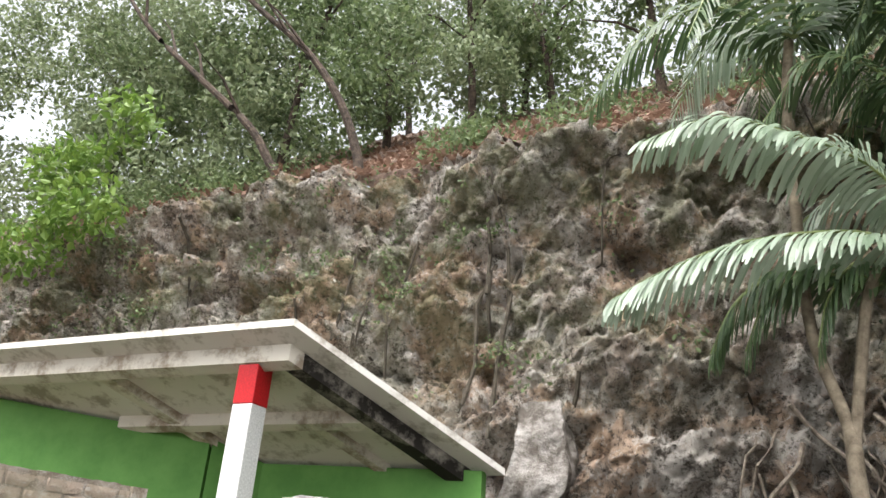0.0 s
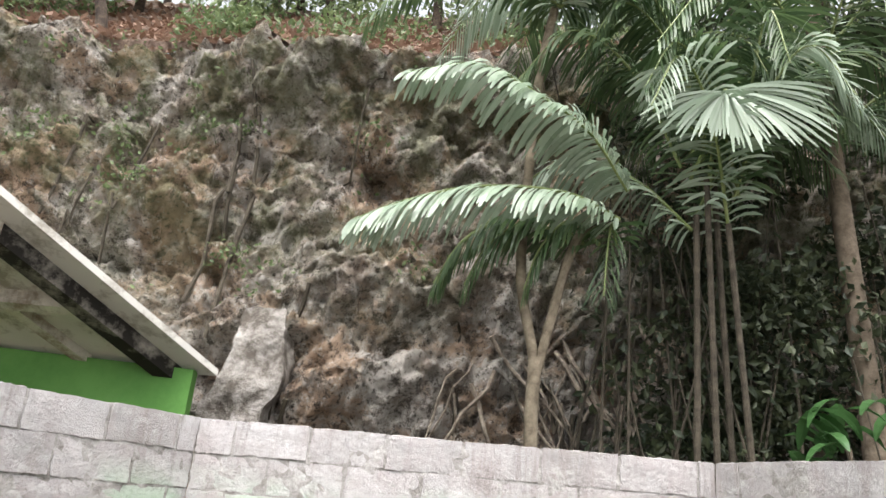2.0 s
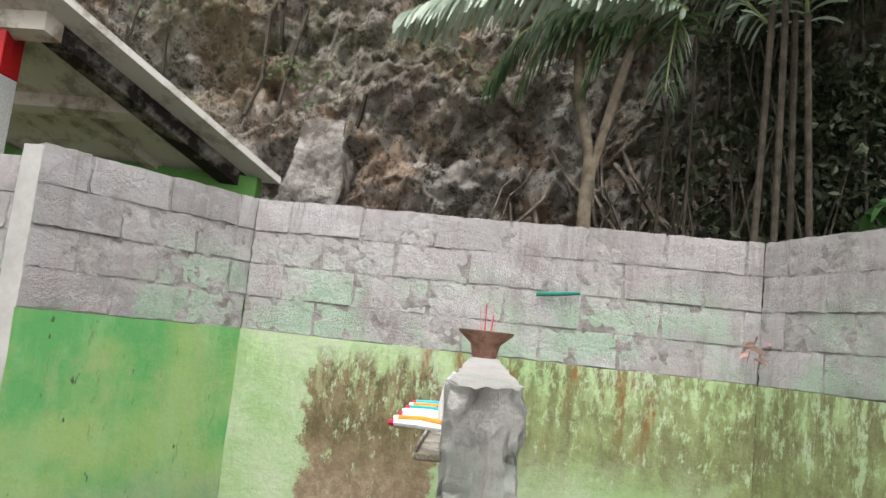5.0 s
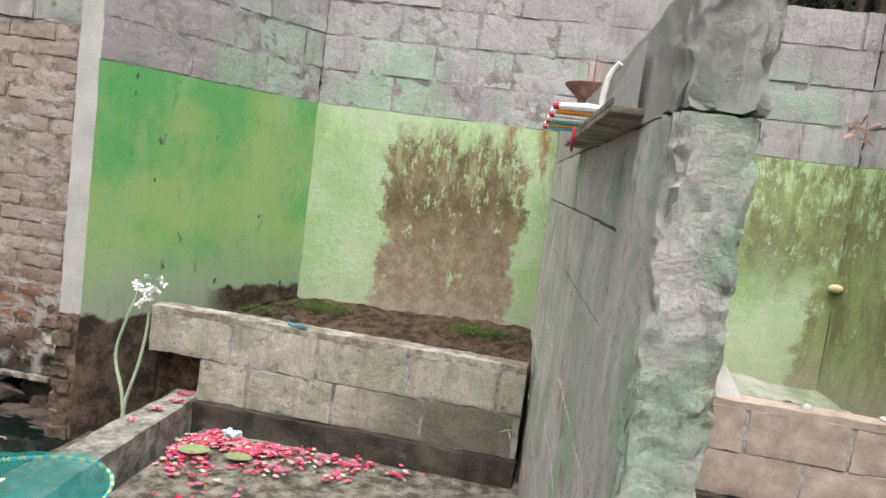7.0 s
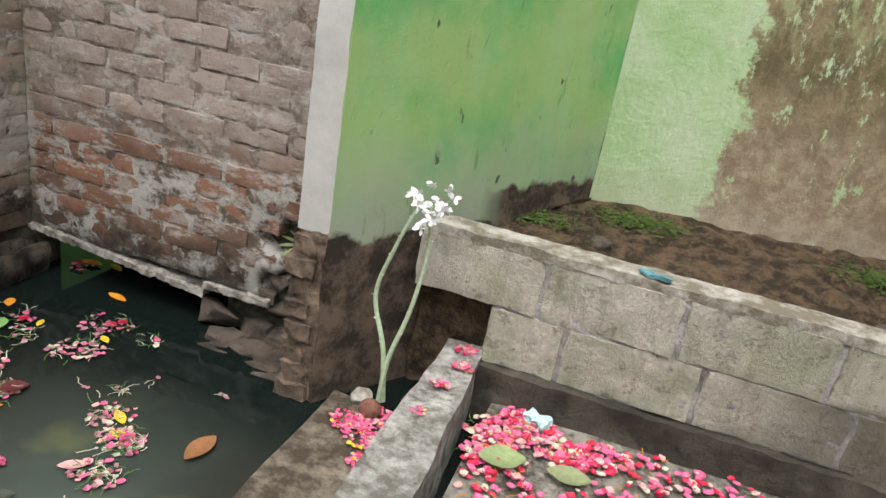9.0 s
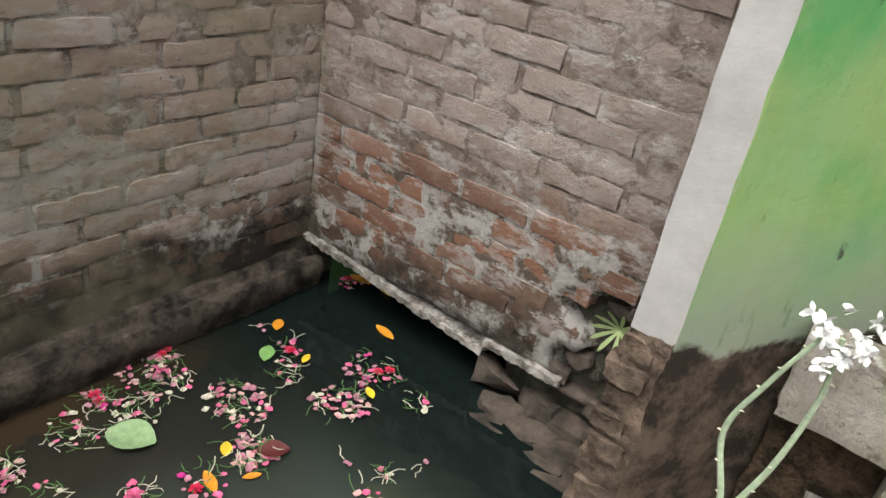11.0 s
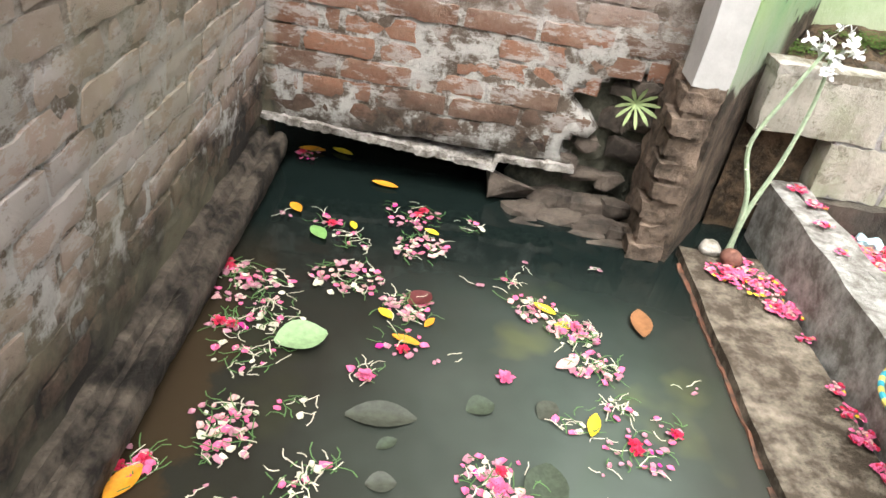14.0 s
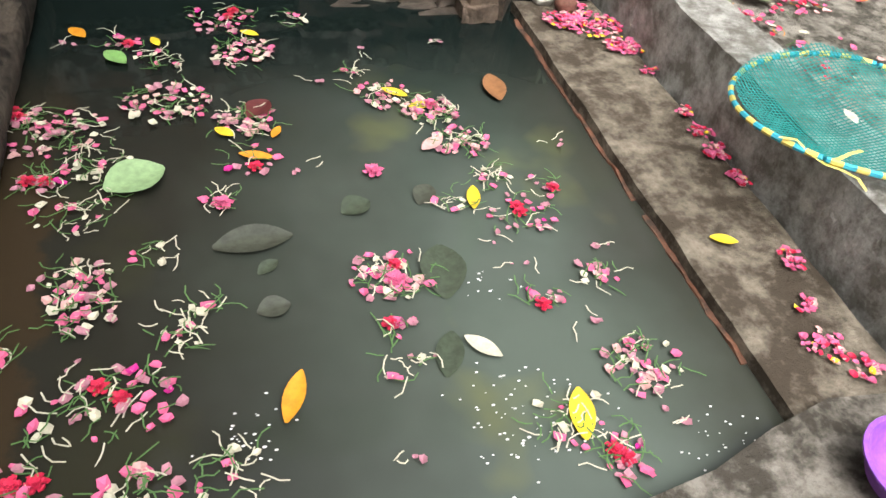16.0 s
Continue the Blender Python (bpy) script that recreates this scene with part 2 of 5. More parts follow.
def mat_divider():
    m = Nodes("limewashed render", 0.85)
    c = m.mix(m.ramp(m.noise(4, 8, 0.74), 0.40, 0.58), (0.60, 0.59, 0.54), (0.76, 0.73, 0.69))
    c = m.mix(m.math("MULTIPLY", m.ramp(m.noise(5, 7, 0.72, m.stretch(1, 1, 0.25)), 0.50, 0.62), 0.4), c, (0.34, 0.32, 0.29))
    c = m.mix(m.math("MULTIPLY", m.ramp(m.noise(3.1, 7, 0.7), 0.50, 0.60), 0.58), c, (0.32, 0.52, 0.35))
    c = m.mix(m.math("MULTIPLY", m.ramp(m.noise(6, 8, 0.75, m.stretch(1, 1, 0.5)), 0.57, 0.62), 0.5), c, (0.30, 0.18, 0.11))
    c = m.mix(m.math("MULTIPLY", m.ramp(m.noise(34, 8, 0.8), 0.56, 0.60), 0.5), c, (0.22, 0.21, 0.18))
    low = m.math("SUBTRACT", 1.0, m.band(m.math("ADD", m.axis(2), m.math("MULTIPLY", m.noise(4, 7, 0.7), 0.6)), 0.40, 0.95), True)
    far = m.band(m.axis(1), 2.1, 2.7)
    c = m.mix(m.math("MULTIPLY", m.math("MULTIPLY", low, far), 0.65), c, (0.24, 0.18, 0.13))
    c = m.mix(m.math("MULTIPLY", m.band(m.axis(2), 1.462, 1.470), 0.6), c, (0.42, 0.40, 0.385))
    return m.done(c, m.math("ADD", m.noise(38, 10, 0.8), m.noise(9, 7, 0.7)), 1.0, 0.018)


def mat_rock():
    m = Nodes("weathered limestone", 0.95)
    z = m.axis(2)
    c = m.mix(m.ramp(m.noise(2.3, 10, 0.76), 0.43, 0.56), (0.30, 0.245, 0.20), (0.50, 0.465, 0.42))
    c = m.mix(m.math("MULTIPLY", m.ramp(m.noise(0.9, 8, 0.72), 0.50, 0.58), 0.8), c, (0.40, 0.27, 0.18))
    c = m.mix(m.math("MULTIPLY", m.ramp(m.noise(4.5, 11, 0.82), 0.52, 0.575), 0.85), c, (0.060, 0.045, 0.034))
    # Dark speckles put the shade of pits too fine for the mesh into the colour.
    c = m.mix(m.math("MULTIPLY", m.ramp(m.noise(14, 10, 0.82), 0.535, 0.58), 0.85), c, (0.045, 0.036, 0.028))
    c = m.mix(m.math("MULTIPLY", m.ramp(m.noise(11, 10, 0.8), 0.56, 0.61), 0.85), c, (0.60, 0.57, 0.52))
    green = m.math("MULTIPLY", m.ramp(m.noise(1.2, 9, 0.75), 0.44, 0.56), m.band(z, 3.0, 4.8))
    c = m.mix(m.math("MULTIPLY", green, 0.65), c, (0.11, 0.12, 0.052))
    return m.done(c, m.math("ADD", m.noise(13, 12, 0.85), m.math("MULTIPLY", m.voronoi(16), 0.6)), 1.0, 0.07)


def mat_leaf(name, a, b, rough=0.5, spec=0.4):
    m = Nodes(name, rough, spec=spec)
    c = m.ramp(m.geo.outputs["Random Per Island"], 0.0, 1.0, a, b)
    m.b.inputs["Subsurface Weight"].default_value = 0.0
    t = m.t.nodes.new("ShaderNodeBsdfTranslucent")
    mx = m.t.nodes.new("ShaderNodeMixShader")
    mx.inputs[0].default_value = 0.35
    m.link(c, t.inputs[0])
    m.done(c)
    m.link(m.b.outputs[0], mx.inputs[1])
    m.link(t.outputs[0], mx.inputs[2])
    m.link(mx.outputs[0], m.t.nodes["Material Output"].inputs[0])
    return m.mat


def mat_flat(name, c, rough=0.6, spec=0.3):
    m = Nodes(name, rough, spec=spec)
    k = tuple(v * 0.72 for v in c)
    return m.done(m.mix(m.ramp(m.noise(60, 4), 0.35, 0.65), k, c))


def mat_water():
    m = Nodes("murky green pool water", 0.05, spec=0.5)
    m.b.inputs["IOR"].default_value = 1.33
    c = m.mix(m.ramp(m.noise(1.3, 4, 0.5), 0.38, 0.64), (0.040, 0.052, 0.043), (0.078, 0.096, 0.080))
    c = m.mix(m.math("MULTIPLY", m.ramp(m.noise(3.2, 3, 0.5), 0.60, 0.70), 0.5), c, (0.15, 0.16, 0.06))
    # Water colour darkens towards the side wall, the ledge and the back.
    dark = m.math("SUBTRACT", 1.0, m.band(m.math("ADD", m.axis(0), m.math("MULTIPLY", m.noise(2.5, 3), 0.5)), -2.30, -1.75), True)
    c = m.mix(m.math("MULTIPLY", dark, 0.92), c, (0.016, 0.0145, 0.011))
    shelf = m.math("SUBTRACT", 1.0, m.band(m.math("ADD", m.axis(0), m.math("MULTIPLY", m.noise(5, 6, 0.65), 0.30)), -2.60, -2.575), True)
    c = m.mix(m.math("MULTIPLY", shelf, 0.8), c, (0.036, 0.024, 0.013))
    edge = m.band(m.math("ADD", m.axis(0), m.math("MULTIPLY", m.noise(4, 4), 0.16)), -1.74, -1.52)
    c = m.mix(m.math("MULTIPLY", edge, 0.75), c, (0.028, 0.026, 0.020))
    # Outlet's shade and reflection put into the colour: near black at the back.
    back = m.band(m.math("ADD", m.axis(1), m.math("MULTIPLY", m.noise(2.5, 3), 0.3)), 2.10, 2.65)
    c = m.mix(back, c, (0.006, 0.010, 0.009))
    return m.done(c, m.noise(7, 2, 0.4), 0.05, 0.01)


LIMEEDGE = mat_simple("pale crumbling mortar edge", (0.12, 0.105, 0.085), (0.50, 0.47, 0.425), 22, 0.95, 1.0, 0.012)
CEMENT = mat_simple("grey block mortar", (0.20, 0.185, 0.17), (0.46, 0.44, 0.425), 9, 0.95, 1.0, 0.012)
BRICK, MORTAR, BLOCK, KNEE, BROWN = mat_brick(), mat_mortar(), mat_block(), mat_knee(), mat_brown_block()
GREEN_L, GREEN_B = mat_green("bright green wall paint", True), mat_green("peeling pale green paint", False)
DIVIDER, ROCK, WATER = mat_divider(), mat_rock(), mat_water()
CONCRETE = mat_simple("worn wet concrete", (0.065, 0.056, 0.043), (0.30, 0.275, 0.235), 15, 0.5, 1.0, 0.014, 0.42, 0.60, spec=0.4)
LEDGE = mat_simple("trodden brown concrete", (0.062, 0.047, 0.032), (0.30, 0.26, 0.20), 10, 0.7, 1.0, 0.012, 0.44, 0.66)
WETDARK = mat_simple("black wet and shaded render", (0.022, 0.019, 0.015), (0.085, 0.072, 0.055), 7, 0.55, 0.7, 0.012, spec=0.4)
CAPM = mat_simple("pale cement coping", (0.20, 0.175, 0.13), (0.50, 0.47, 0.42), 11, 0.85, 1.0, 0.014, 0.42, 0.60)
PALEGREY = mat_simple("bare grey cement", (0.36, 0.35, 0.33), (0.47, 0.46, 0.44), 5, 0.85, 0.3, 0.005)
SOIL = mat_simple("damp brown soil", (0.040, 0.027, 0.015), (0.15, 0.10, 0.06), 16, 0.98, 1.0, 0.035, 0.42, 0.60, fine=34)
MOSS = mat_simple("green moss", (0.05, 0.09, 0.015), (0.10, 0.16, 0.03), 30, 0.95, 1.0, 0.01)
LITTER = mat_simple("leaf-littered slope", (0.09, 0.06, 0.045), (0.26, 0.19, 0.15), 7, 0.98, 1.0, 0.05, fine=22)
GROUND = mat_simple("dark forest earth", (0.05, 0.04, 0.03), (0.12, 0.09, 0.06), 3, 0.98, 1.0, 0.03)
DARKBARK = mat_simple("dark bark", (0.03, 0.025, 0.018), (0.09, 0.075, 0.055), 9, 0.95, 0.8, 0.01)
BARK = mat_simple("brown bark", (0.09, 0.07, 0.05), (0.20, 0.16, 0.12), 9, 0.95, 0.8, 0.01)
PALMBARK = mat_simple("pale palm trunk", (0.10, 0.08, 0.055), (0.27, 0.225, 0.165), 6, 0.9, 0.8, 0.01)
ROOFC = mat_simple("mould-streaked white concrete", (0.36, 0.33, 0.28), (0.66, 0.64, 0.59), 3.2, 0.85, 0.3, 0.005, 0.38, 0.50)
BEAM = mat_simple("stained cream beam paint", (0.27, 0.22, 0.165), (0.60, 0.565, 0.49), 3.0, 0.8, 0.3, 0.005, 0.38, 0.52)
DARKBEAM = mat_simple("black-stained beam paint", (0.018, 0.015, 0.012), (0.36, 0.33, 0.28), 1.6, 0.85, 0.4, 0.006, 0.50, 0.66)
HOUSEGREEN = mat_simple("flat green house paint", (0.075, 0.20, 0.04), (0.11, 0.26, 0.06), 2.0, 0.7, 0.1, 0.003)
LEAF = mat_leaf("forest leaves", (0.075, 0.115, 0.045), (0.19, 0.25, 0.11))
# Haze put into a paler leaf colour, for far woods and some slope trees.
HAZELEAF = mat_leaf("haze-paled far leaves", (0.12, 0.16, 0.075), (0.27, 0.32, 0.18))
# Shaded and sunlit copies of the leaf colour, the light put into their tone.
SHADELEAF = mat_leaf("shaded dark leaves", (0.022, 0.034, 0.018), (0.075, 0.090, 0.045))
BRIGHTLEAF = mat_leaf("sunlit lime leaves", (0.10, 0.19, 0.03), (0.22, 0.33, 0.07))
FROND = mat_leaf("grey-green palm leaflets", (0.20, 0.27, 0.18), (0.42, 0.50, 0.40), 0.3, 0.5)
FRONDDARK = mat_leaf("dark palm leaflets", (0.04, 0.08, 0.03), (0.11, 0.17, 0.07), 0.4, 0.5)
DEADLEAF = mat_leaf("fallen brown leaves", (0.13, 0.07, 0.045), (0.30, 0.20, 0.15), 0.8, 0.2)
BROADLEAF = mat_leaf("broad glossy leaves", (0.035, 0.09, 0.03), (0.09, 0.19, 0.06), 0.35)
RED = mat_flat("bright red gloss paint", (0.55, 0.015, 0.02), 0.35)
WHITE = mat_flat("white gloss paint", (0.78, 0.78, 0.76), 0.4)

# ---- builders ----


def bm_box(bm, x0, x1, y0, y1, z0, z1, bevel=0.0):
    vs = bmesh.ops.create_cube(bm, size=1.0)["verts"]
    for v in vs:
        v.co = Vector(((x0 + x1) / 2 + v.co.x * (x1 - x0), (y0 + y1) / 2 + v.co.y * (y1 - y0), (z0 + z1) / 2 + v.co.z * (z1 - z0)))
    if bevel:
        es = list({e for v in vs for e in v.link_edges})
        bmesh.ops.bevel(bm, geom=es, offset=bevel, segments=1, affect="EDGES", clamp_overlap=True)


def mesh_of(name, bm, material, smooth=False):
    bm.normal_update()
    if smooth:
        for e in bm.edges:
            e.smooth = not (len(e.link_faces) == 2 and e.link_faces[0].normal.angle(e.link_faces[1].normal, 0.0) > 0.75)
        for fc in bm.faces:
            fc.smooth = True
    me = bpy.data.meshes.new(name)
    bm.to_mesh(me)
    bm.free()
    me.materials.append(material)
    return me


def part(name, bm, material, parent=None, label="", smooth=False, kind=""):
    ob = new(name, mesh_of(name, bm, material, smooth) if isinstance(bm, bmesh.types.BMesh) else bm)
    if parent is not None:
        ob.parent = parent
    return tagged(ob, label=label, kind=kind)


def thing(name, label, category, at=(0, 0, 0), group="", kind=""):
    ob = new(name)
    ob.empty_display_size = 0.1
    ob.matrix_world = Matrix.Translation(at)
    return tagged(ob, label, category, group, kind)


def np_mesh(name, verts, faces, material, smooth=False):
    me = bpy.data.meshes.new(name)
    me.from_pydata(list(verts), [], faces)
    me.materials.append(material)
    if smooth:
        me.shade_smooth()
    return me


def rough_box(bm, x0, x1, y0, y1, z0, z1, step=0.08, amp=0.01, scale=6.0, seed=0.0):
    """A box cut to a grid and pushed about by noise."""
    n = [max(1, int(round((b - a) / step))) for a, b in ((x0, x1), (y0, y1), (z0, z1))]
    lo, hi = Vector((x0, y0, z0)), Vector((x1, y1, z1))
    cache = {}

    def vert(i, j, k):
        key = (i, j, k)
        if key not in cache:
            p = Vector([lo[a] + (hi[a] - lo[a]) * (i, j, k)[a] / n[a] for a in range(3)])
            off = noise.noise_vector(p * scale + Vector((seed, 0, 0))) + 0.5 * noise.noise_vector(p * scale * 2.7)
            cache[key] = bm.verts.new(p + off * amp)
        return cache[key]

    for a in range(3):
        b, c = (a + 1) % 3, (a + 2) % 3
        for side in (0, n[a]):
            for u in range(n[b]):
                for v in range(n[c]):
                    q = []
                    for du, dv in ((0, 0), (1, 0), (1, 1), (0, 1)):
                        idx = [0, 0, 0]
                        idx[a], idx[b], idx[c] = side, u + du, v + dv
                        q.append(vert(*idx))
                    bm.faces.new(q if side else q[::-1])


def piece_meshes(name, lx, ly, lz, material, count=6, step=0.03, amp=0.004, seed=0.0):
    """Several worn variants of one piece, centred, with chipped arrises and an uneven face."""
    out = []
    for k in range(count):
        bm = bmesh.new()
        rough_box(bm, -lx / 2, lx / 2, -ly / 2, ly / 2, -lz / 2, lz / 2, step, amp, 19, k * 7.7 + seed)
        for v in bm.verts:
            near = sum(1 for c, h in ((v.co.x, lx), (v.co.y, ly), (v.co.z, lz)) if abs(c) > h / 2 - step * 0.4)
            if near > 1:
                v.co *= 1 - min(0.5, (0.3 + abs(noise.noise(v.co * 31 + Vector((k * 3.3, 0, 0))))) * amp * 1.6 / lz)
        out.append(mesh_of(name, bm, material, True))
    return out


def coursed(parent, name, meshes, m, length, z0, z1, piece, course, joint, depth, wobble, skip=None, limit=300, first=0.5, label=""):
    """Lay pieces in running bond on the wall plane given by m (x along, -y outwards)."""
    made, extra = 0, []
    row, z = 0, z0 + course / 2
    rng = random.Random(len(name) + int(length * 100))
    while z < z1:
        x = -piece * (first if row % 2 else 0.0)
        while x < length:
            a, b = max(x, 0.0), min(x + piece - joint, length)
            if b - a > 0.03 and not (skip and skip((a + b) / 2, z)):
                me = rng.choice(meshes)
                mm = m @ Matrix.Translation(((a + b) / 2, depth + rng.uniform(-1, 1) * wobble, z + rng.uniform(-1, 1) * wobble * 0.5))
                mm = mm @ Euler((rng.uniform(-1, 1) * wobble * 3, rng.uniform(-1, 1) * wobble * 2, rng.uniform(-1, 1) * wobble * 3)).to_matrix().to_4x4()
                mm = mm @ Matrix.Diagonal(((b - a) / (piece - joint), 1, 1, 1))
                if made < limit:
                    ob = new(name, me)
                    ob.parent = parent
                    ob.matrix_basis = mm
                    made += 1
                else:
                    extra.append((me, mm))
            x += piece
        z += course
        row += 1
    if extra:
        vs, fs = [], []
        for me, mm in extra:
            o = len(vs)
            vs += [mm @ v.co for v in me.vertices]
            fs += [[o + i for i in p.vertices] for p in me.polygons]
        ob = new(name + "s", np_mesh(name + "s", vs, fs, meshes[0].materials[0]))
        ob.parent = parent
        tagged(ob, kind="stuff")


def plane_frame(p, q):
    """A frame at p whose x runs to q; -y is the side seen with x to the right."""
    d = Vector((q[0] - p[0], q[1] - p[1], 0)).normalized()
    n = Vector((-d.y, d.x, 0))
    return Matrix(((d.x, n.x, 0, p[0]), (d.y, n.y, 0, p[1]), (0, 0, 1, 0), (0, 0, 0, 1))), math.hypot(q[0] - p[0], q[1] - p[1])


def wall_body(name, p, q, z0, z1, thick, material, label="", offset=0.0, step=0.12, amp=0.004, scale=6.0):
    m, length = plane_frame(p, q)
    bm = bmesh.new()
    rough_box(bm, 0, length, offset, offset + thick, z0, z1, step, amp, scale)
    ob = new(name, mesh_of(name, bm, material, True))
    ob.matrix_world = m
    return tagged(ob, label or name.replace("_", " "), kind="structure"), m, length


def tube(bm, pts, radii, sides=8):
    rings = []
    for i, p in enumerate(pts):
        p = Vector(p)
        d = (Vector(pts[min(i + 1, len(pts) - 1)]) - Vector(pts[max(i - 1, 0)])).normalized()
        a = d.orthogonal().normalized()
        b = d.cross(a)
        rings.append([bm.verts.new(p + (a * math.cos(t) + b * math.sin(t)) * radii[i]) for t in [k * 2 * math.pi / sides for k in range(sides)]])
    for r0, r1 in zip(rings, rings[1:]):
        for k in range(sides):
            j = min(range(sides), key=lambda q: 0) + k
            bm.faces.new((r0[j % sides], r0[(j + 1) % sides], r1[(j + 1) % sides], r1[j % sides]))
    bm.faces.new(rings[0][::-1])
    bm.faces.new(rings[-1])


def smooth_path(pts, n=14):
    """Points along a curve through pts (Catmull-Rom)."""
    P = [Vector(p) for p in pts]
    P = [2 * P[0] - P[1]] + P + [2 * P[-1] - P[-2]]
    out = []
    for i in range(1, len(P) - 2):
        for k in range(n):
            t = k / n
            a, b, c, d = P[i - 1], P[i], P[i + 1], P[i + 2]
            out.append(0.5 * (2 * b + (c - a) * t + (2 * a - 5 * b + 4 * c - d) * t * t + (3 * b - a - 3 * c + d) * t ** 3))
    return out + [P[-2]]


def leaves(n, centre, size, leaf, rng, gaps=1.4):
    """Vertices and faces of n folded leaves filling an uneven clump."""
    c, s = np.array(centre), np.array(size)
    u = rng.normal(size=(n * 2, 3))
    u /= np.linalg.norm(u, axis=1)[:, None]
    p = c + s * u * (rng.uniform(0.15, 1.0, (n * 2, 1)) ** 0.5)
    q = p * gaps * 2.2
    hole = np.sin(q[:, 0] + 1.7 * np.sin(q[:, 2])) + np.sin(q[:, 1] * 1.3 + q[:, 2] * 1.1) + np.sin(q[:, 2] * 1.9 - q[:, 0])
    p = p[hole > -0.35][:n]
    k = len(p)
    d = rng.normal(size=(k, 3)) - np.array((0, 0, 0.5))
    d /= np.linalg.norm(d, axis=1)[:, None]
    e = np.cross(d, rng.normal(size=(k, 3)))
    e /= np.linalg.norm(e, axis=1)[:, None]
    f = np.cross(d, e)
    L = leaf * rng.uniform(0.6, 1.35, (k, 1))
    w = L * 0.27
    vs = np.stack([p, p + d * L * 0.5 + e * w + f * w * 0.3, p + d * L, p + d * L * 0.5 - e * w + f * w * 0.3], 1).reshape(-1, 3).tolist()
    fs = []
    for o in range(0, 4 * k, 4):
        fs += [(o, o + 1, o + 2), (o, o + 2, o + 3)]
    return vs, fs


# ---- large structure ----
W_TOP, G_TOP = 2.35, 1.625
C_FRONT, C_CORNER, C_RIGHT = (-1.60, 2.60), (-1.00, 3.56), (1.68, 3.58)
C_END = (2.75, 1.30)

ground_bm = bmesh.new()
bm_box(ground_bm, -60, 60, 3.62, 60, -0.9, 0.0)
bm_box(ground_bm, -60, -3.05, -60, 3.62, -0.9, 0.0)
bm_box(ground_bm, 3.2, 60, -60, 3.62, -0.9, 0.0)
bm_box(ground_bm, -3.05, 3.2, -60, -3.1, -0.9, 0.0)
tagged(new("ground", mesh_of("ground", ground_bm, GROUND)), "dark forest earth round the walled pool", kind="structure")

bm = bmesh.new()
rough_box(bm, -3.05, -1.52, 1.12, 3.62, -0.75, -0.55, 0.2, 0.01)
tagged(new("pool_floor", mesh_of("pool_floor", bm, WETDARK, True)), "muddy floor of the pool", kind="structure")
bm = bmesh.new()
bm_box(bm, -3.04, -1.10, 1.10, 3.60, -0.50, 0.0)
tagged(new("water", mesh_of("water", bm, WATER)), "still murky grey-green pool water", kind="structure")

bm = bmesh.new()
rough_box(bm, -3.05, 3.2, -3.1, 1.13, -0.5, 0.045, 0.13, 0.012)
for v in bm.verts:
    if v.co.y > 1.05 and -1.95 < v.co.x < -1.2:
        v.co.y += max(0.0, min(0.10, (v.co.x + 1.83) * 0.33)) + 0.012 * noise.noise(v.co * 9)
tagged(new("floor_1", mesh_of("floor_1", bm, CONCRETE, True)), "wet worn concrete floor at the head of the pool", kind="structure")
bm = bmesh.new()
rough_box(bm, -1.08, 3.2, 1.131, 3.62, -0.5, 0.085, 0.10, 0.008)
tagged(new("floor_2", mesh_of("floor_2", bm, CONCRETE, True)), "petal-strewn grey concrete floor below the low wall", kind="structure")

bm = bmesh.new()
rough_box(bm, -1.55, -1.285, 1.131, 2.66, -0.45, 0.03, 0.05, 0.006)
tagged(new("pool_ledge", mesh_of("pool_ledge", bm, LEDGE, True)), "brown concrete ledge along the pool", kind="structure")

bm = bmesh.new()
rough_box(bm, -1.265, -1.07, 0.6, 2.86, -0.3, 0.215, 0.05, 0.010)
for v in bm.verts:
    if v.co.x > -1.16:
        v.co.x -= 0.075 * max(0.0, min(1.0, (v.co.y - 1.4) / 1.4))
    if v.co.y < 1.2:
        v.co.z = min(v.co.z, 0.215 - (1.2 - v.co.y) * 0.25)
tagged(new("kerb", mesh_of("kerb", bm, mat_simple("lime-splashed concrete", (0.15, 0.14, 0.118), (0.54, 0.53, 0.50), 16, 0.6, 1.0, 0.014, 0.40, 0.68, 0.4), True)), "raised concrete kerb strewn with pink petals", kind="structure")

# walls of the enclosure
wall_left, M_LEFT, L_LEFT = wall_body("wall_west", (-2.90, -1.2), (-2.90, 2.84), 0.10, 2.4, 0.14, MORTAR, "old brick wall along the pool", 0.0085, 0.030, 0.0080, 12.0)
wall_far, M_FAR, L_FAR = wall_body("wall_north_1", (-2.90, 2.83), (-1.66, 2.83), 0.17, W_TOP - 0.05, 0.10, MORTAR, "old brick wall with mossy foot over the pool", 0.0080, 0.025, 0.0085, 12.0)
for v in wall_far.data.vertices:
    if v.co.y < 0.06 and v.co.x > 1.0 - 0.05 * math.sin(v.co.z * 37) and v.co.z < 0.47:
        v.co.y = 0.095
bm = bmesh.new()
bm_box(bm, -3.04, -2.888, 2.842, 2.95, -0.5, 2.4)
tagged(new("wall_corner", mesh_of("wall_corner", bm, MORTAR)), "mortared corner of the old brick walls", kind="structure")
wall_green, M_GREEN, L_GREEN = wall_body("wall_north_2", C_FRONT, C_CORNER, -0.3, G_TOP, 0.10, GREEN_L, "bright green painted side wall", 0.0, 0.1, 0.003)
wall_back, M_BACK, L_BACK = wall_body("wall_north_3", C_CORNER, C_RIGHT, -0.3, G_TOP, 0.12, GREEN_B, "peeling pale green back wall with brown stains", 0.0, 0.1, 0.004)
wall_right, M_RIGHT, L_RIGHT = wall_body("wall_east", C_RIGHT, C_END, -0.3, G_TOP, 0.12, GREEN_B, "peeling green side wall", 0.0, 0.1, 0.004)
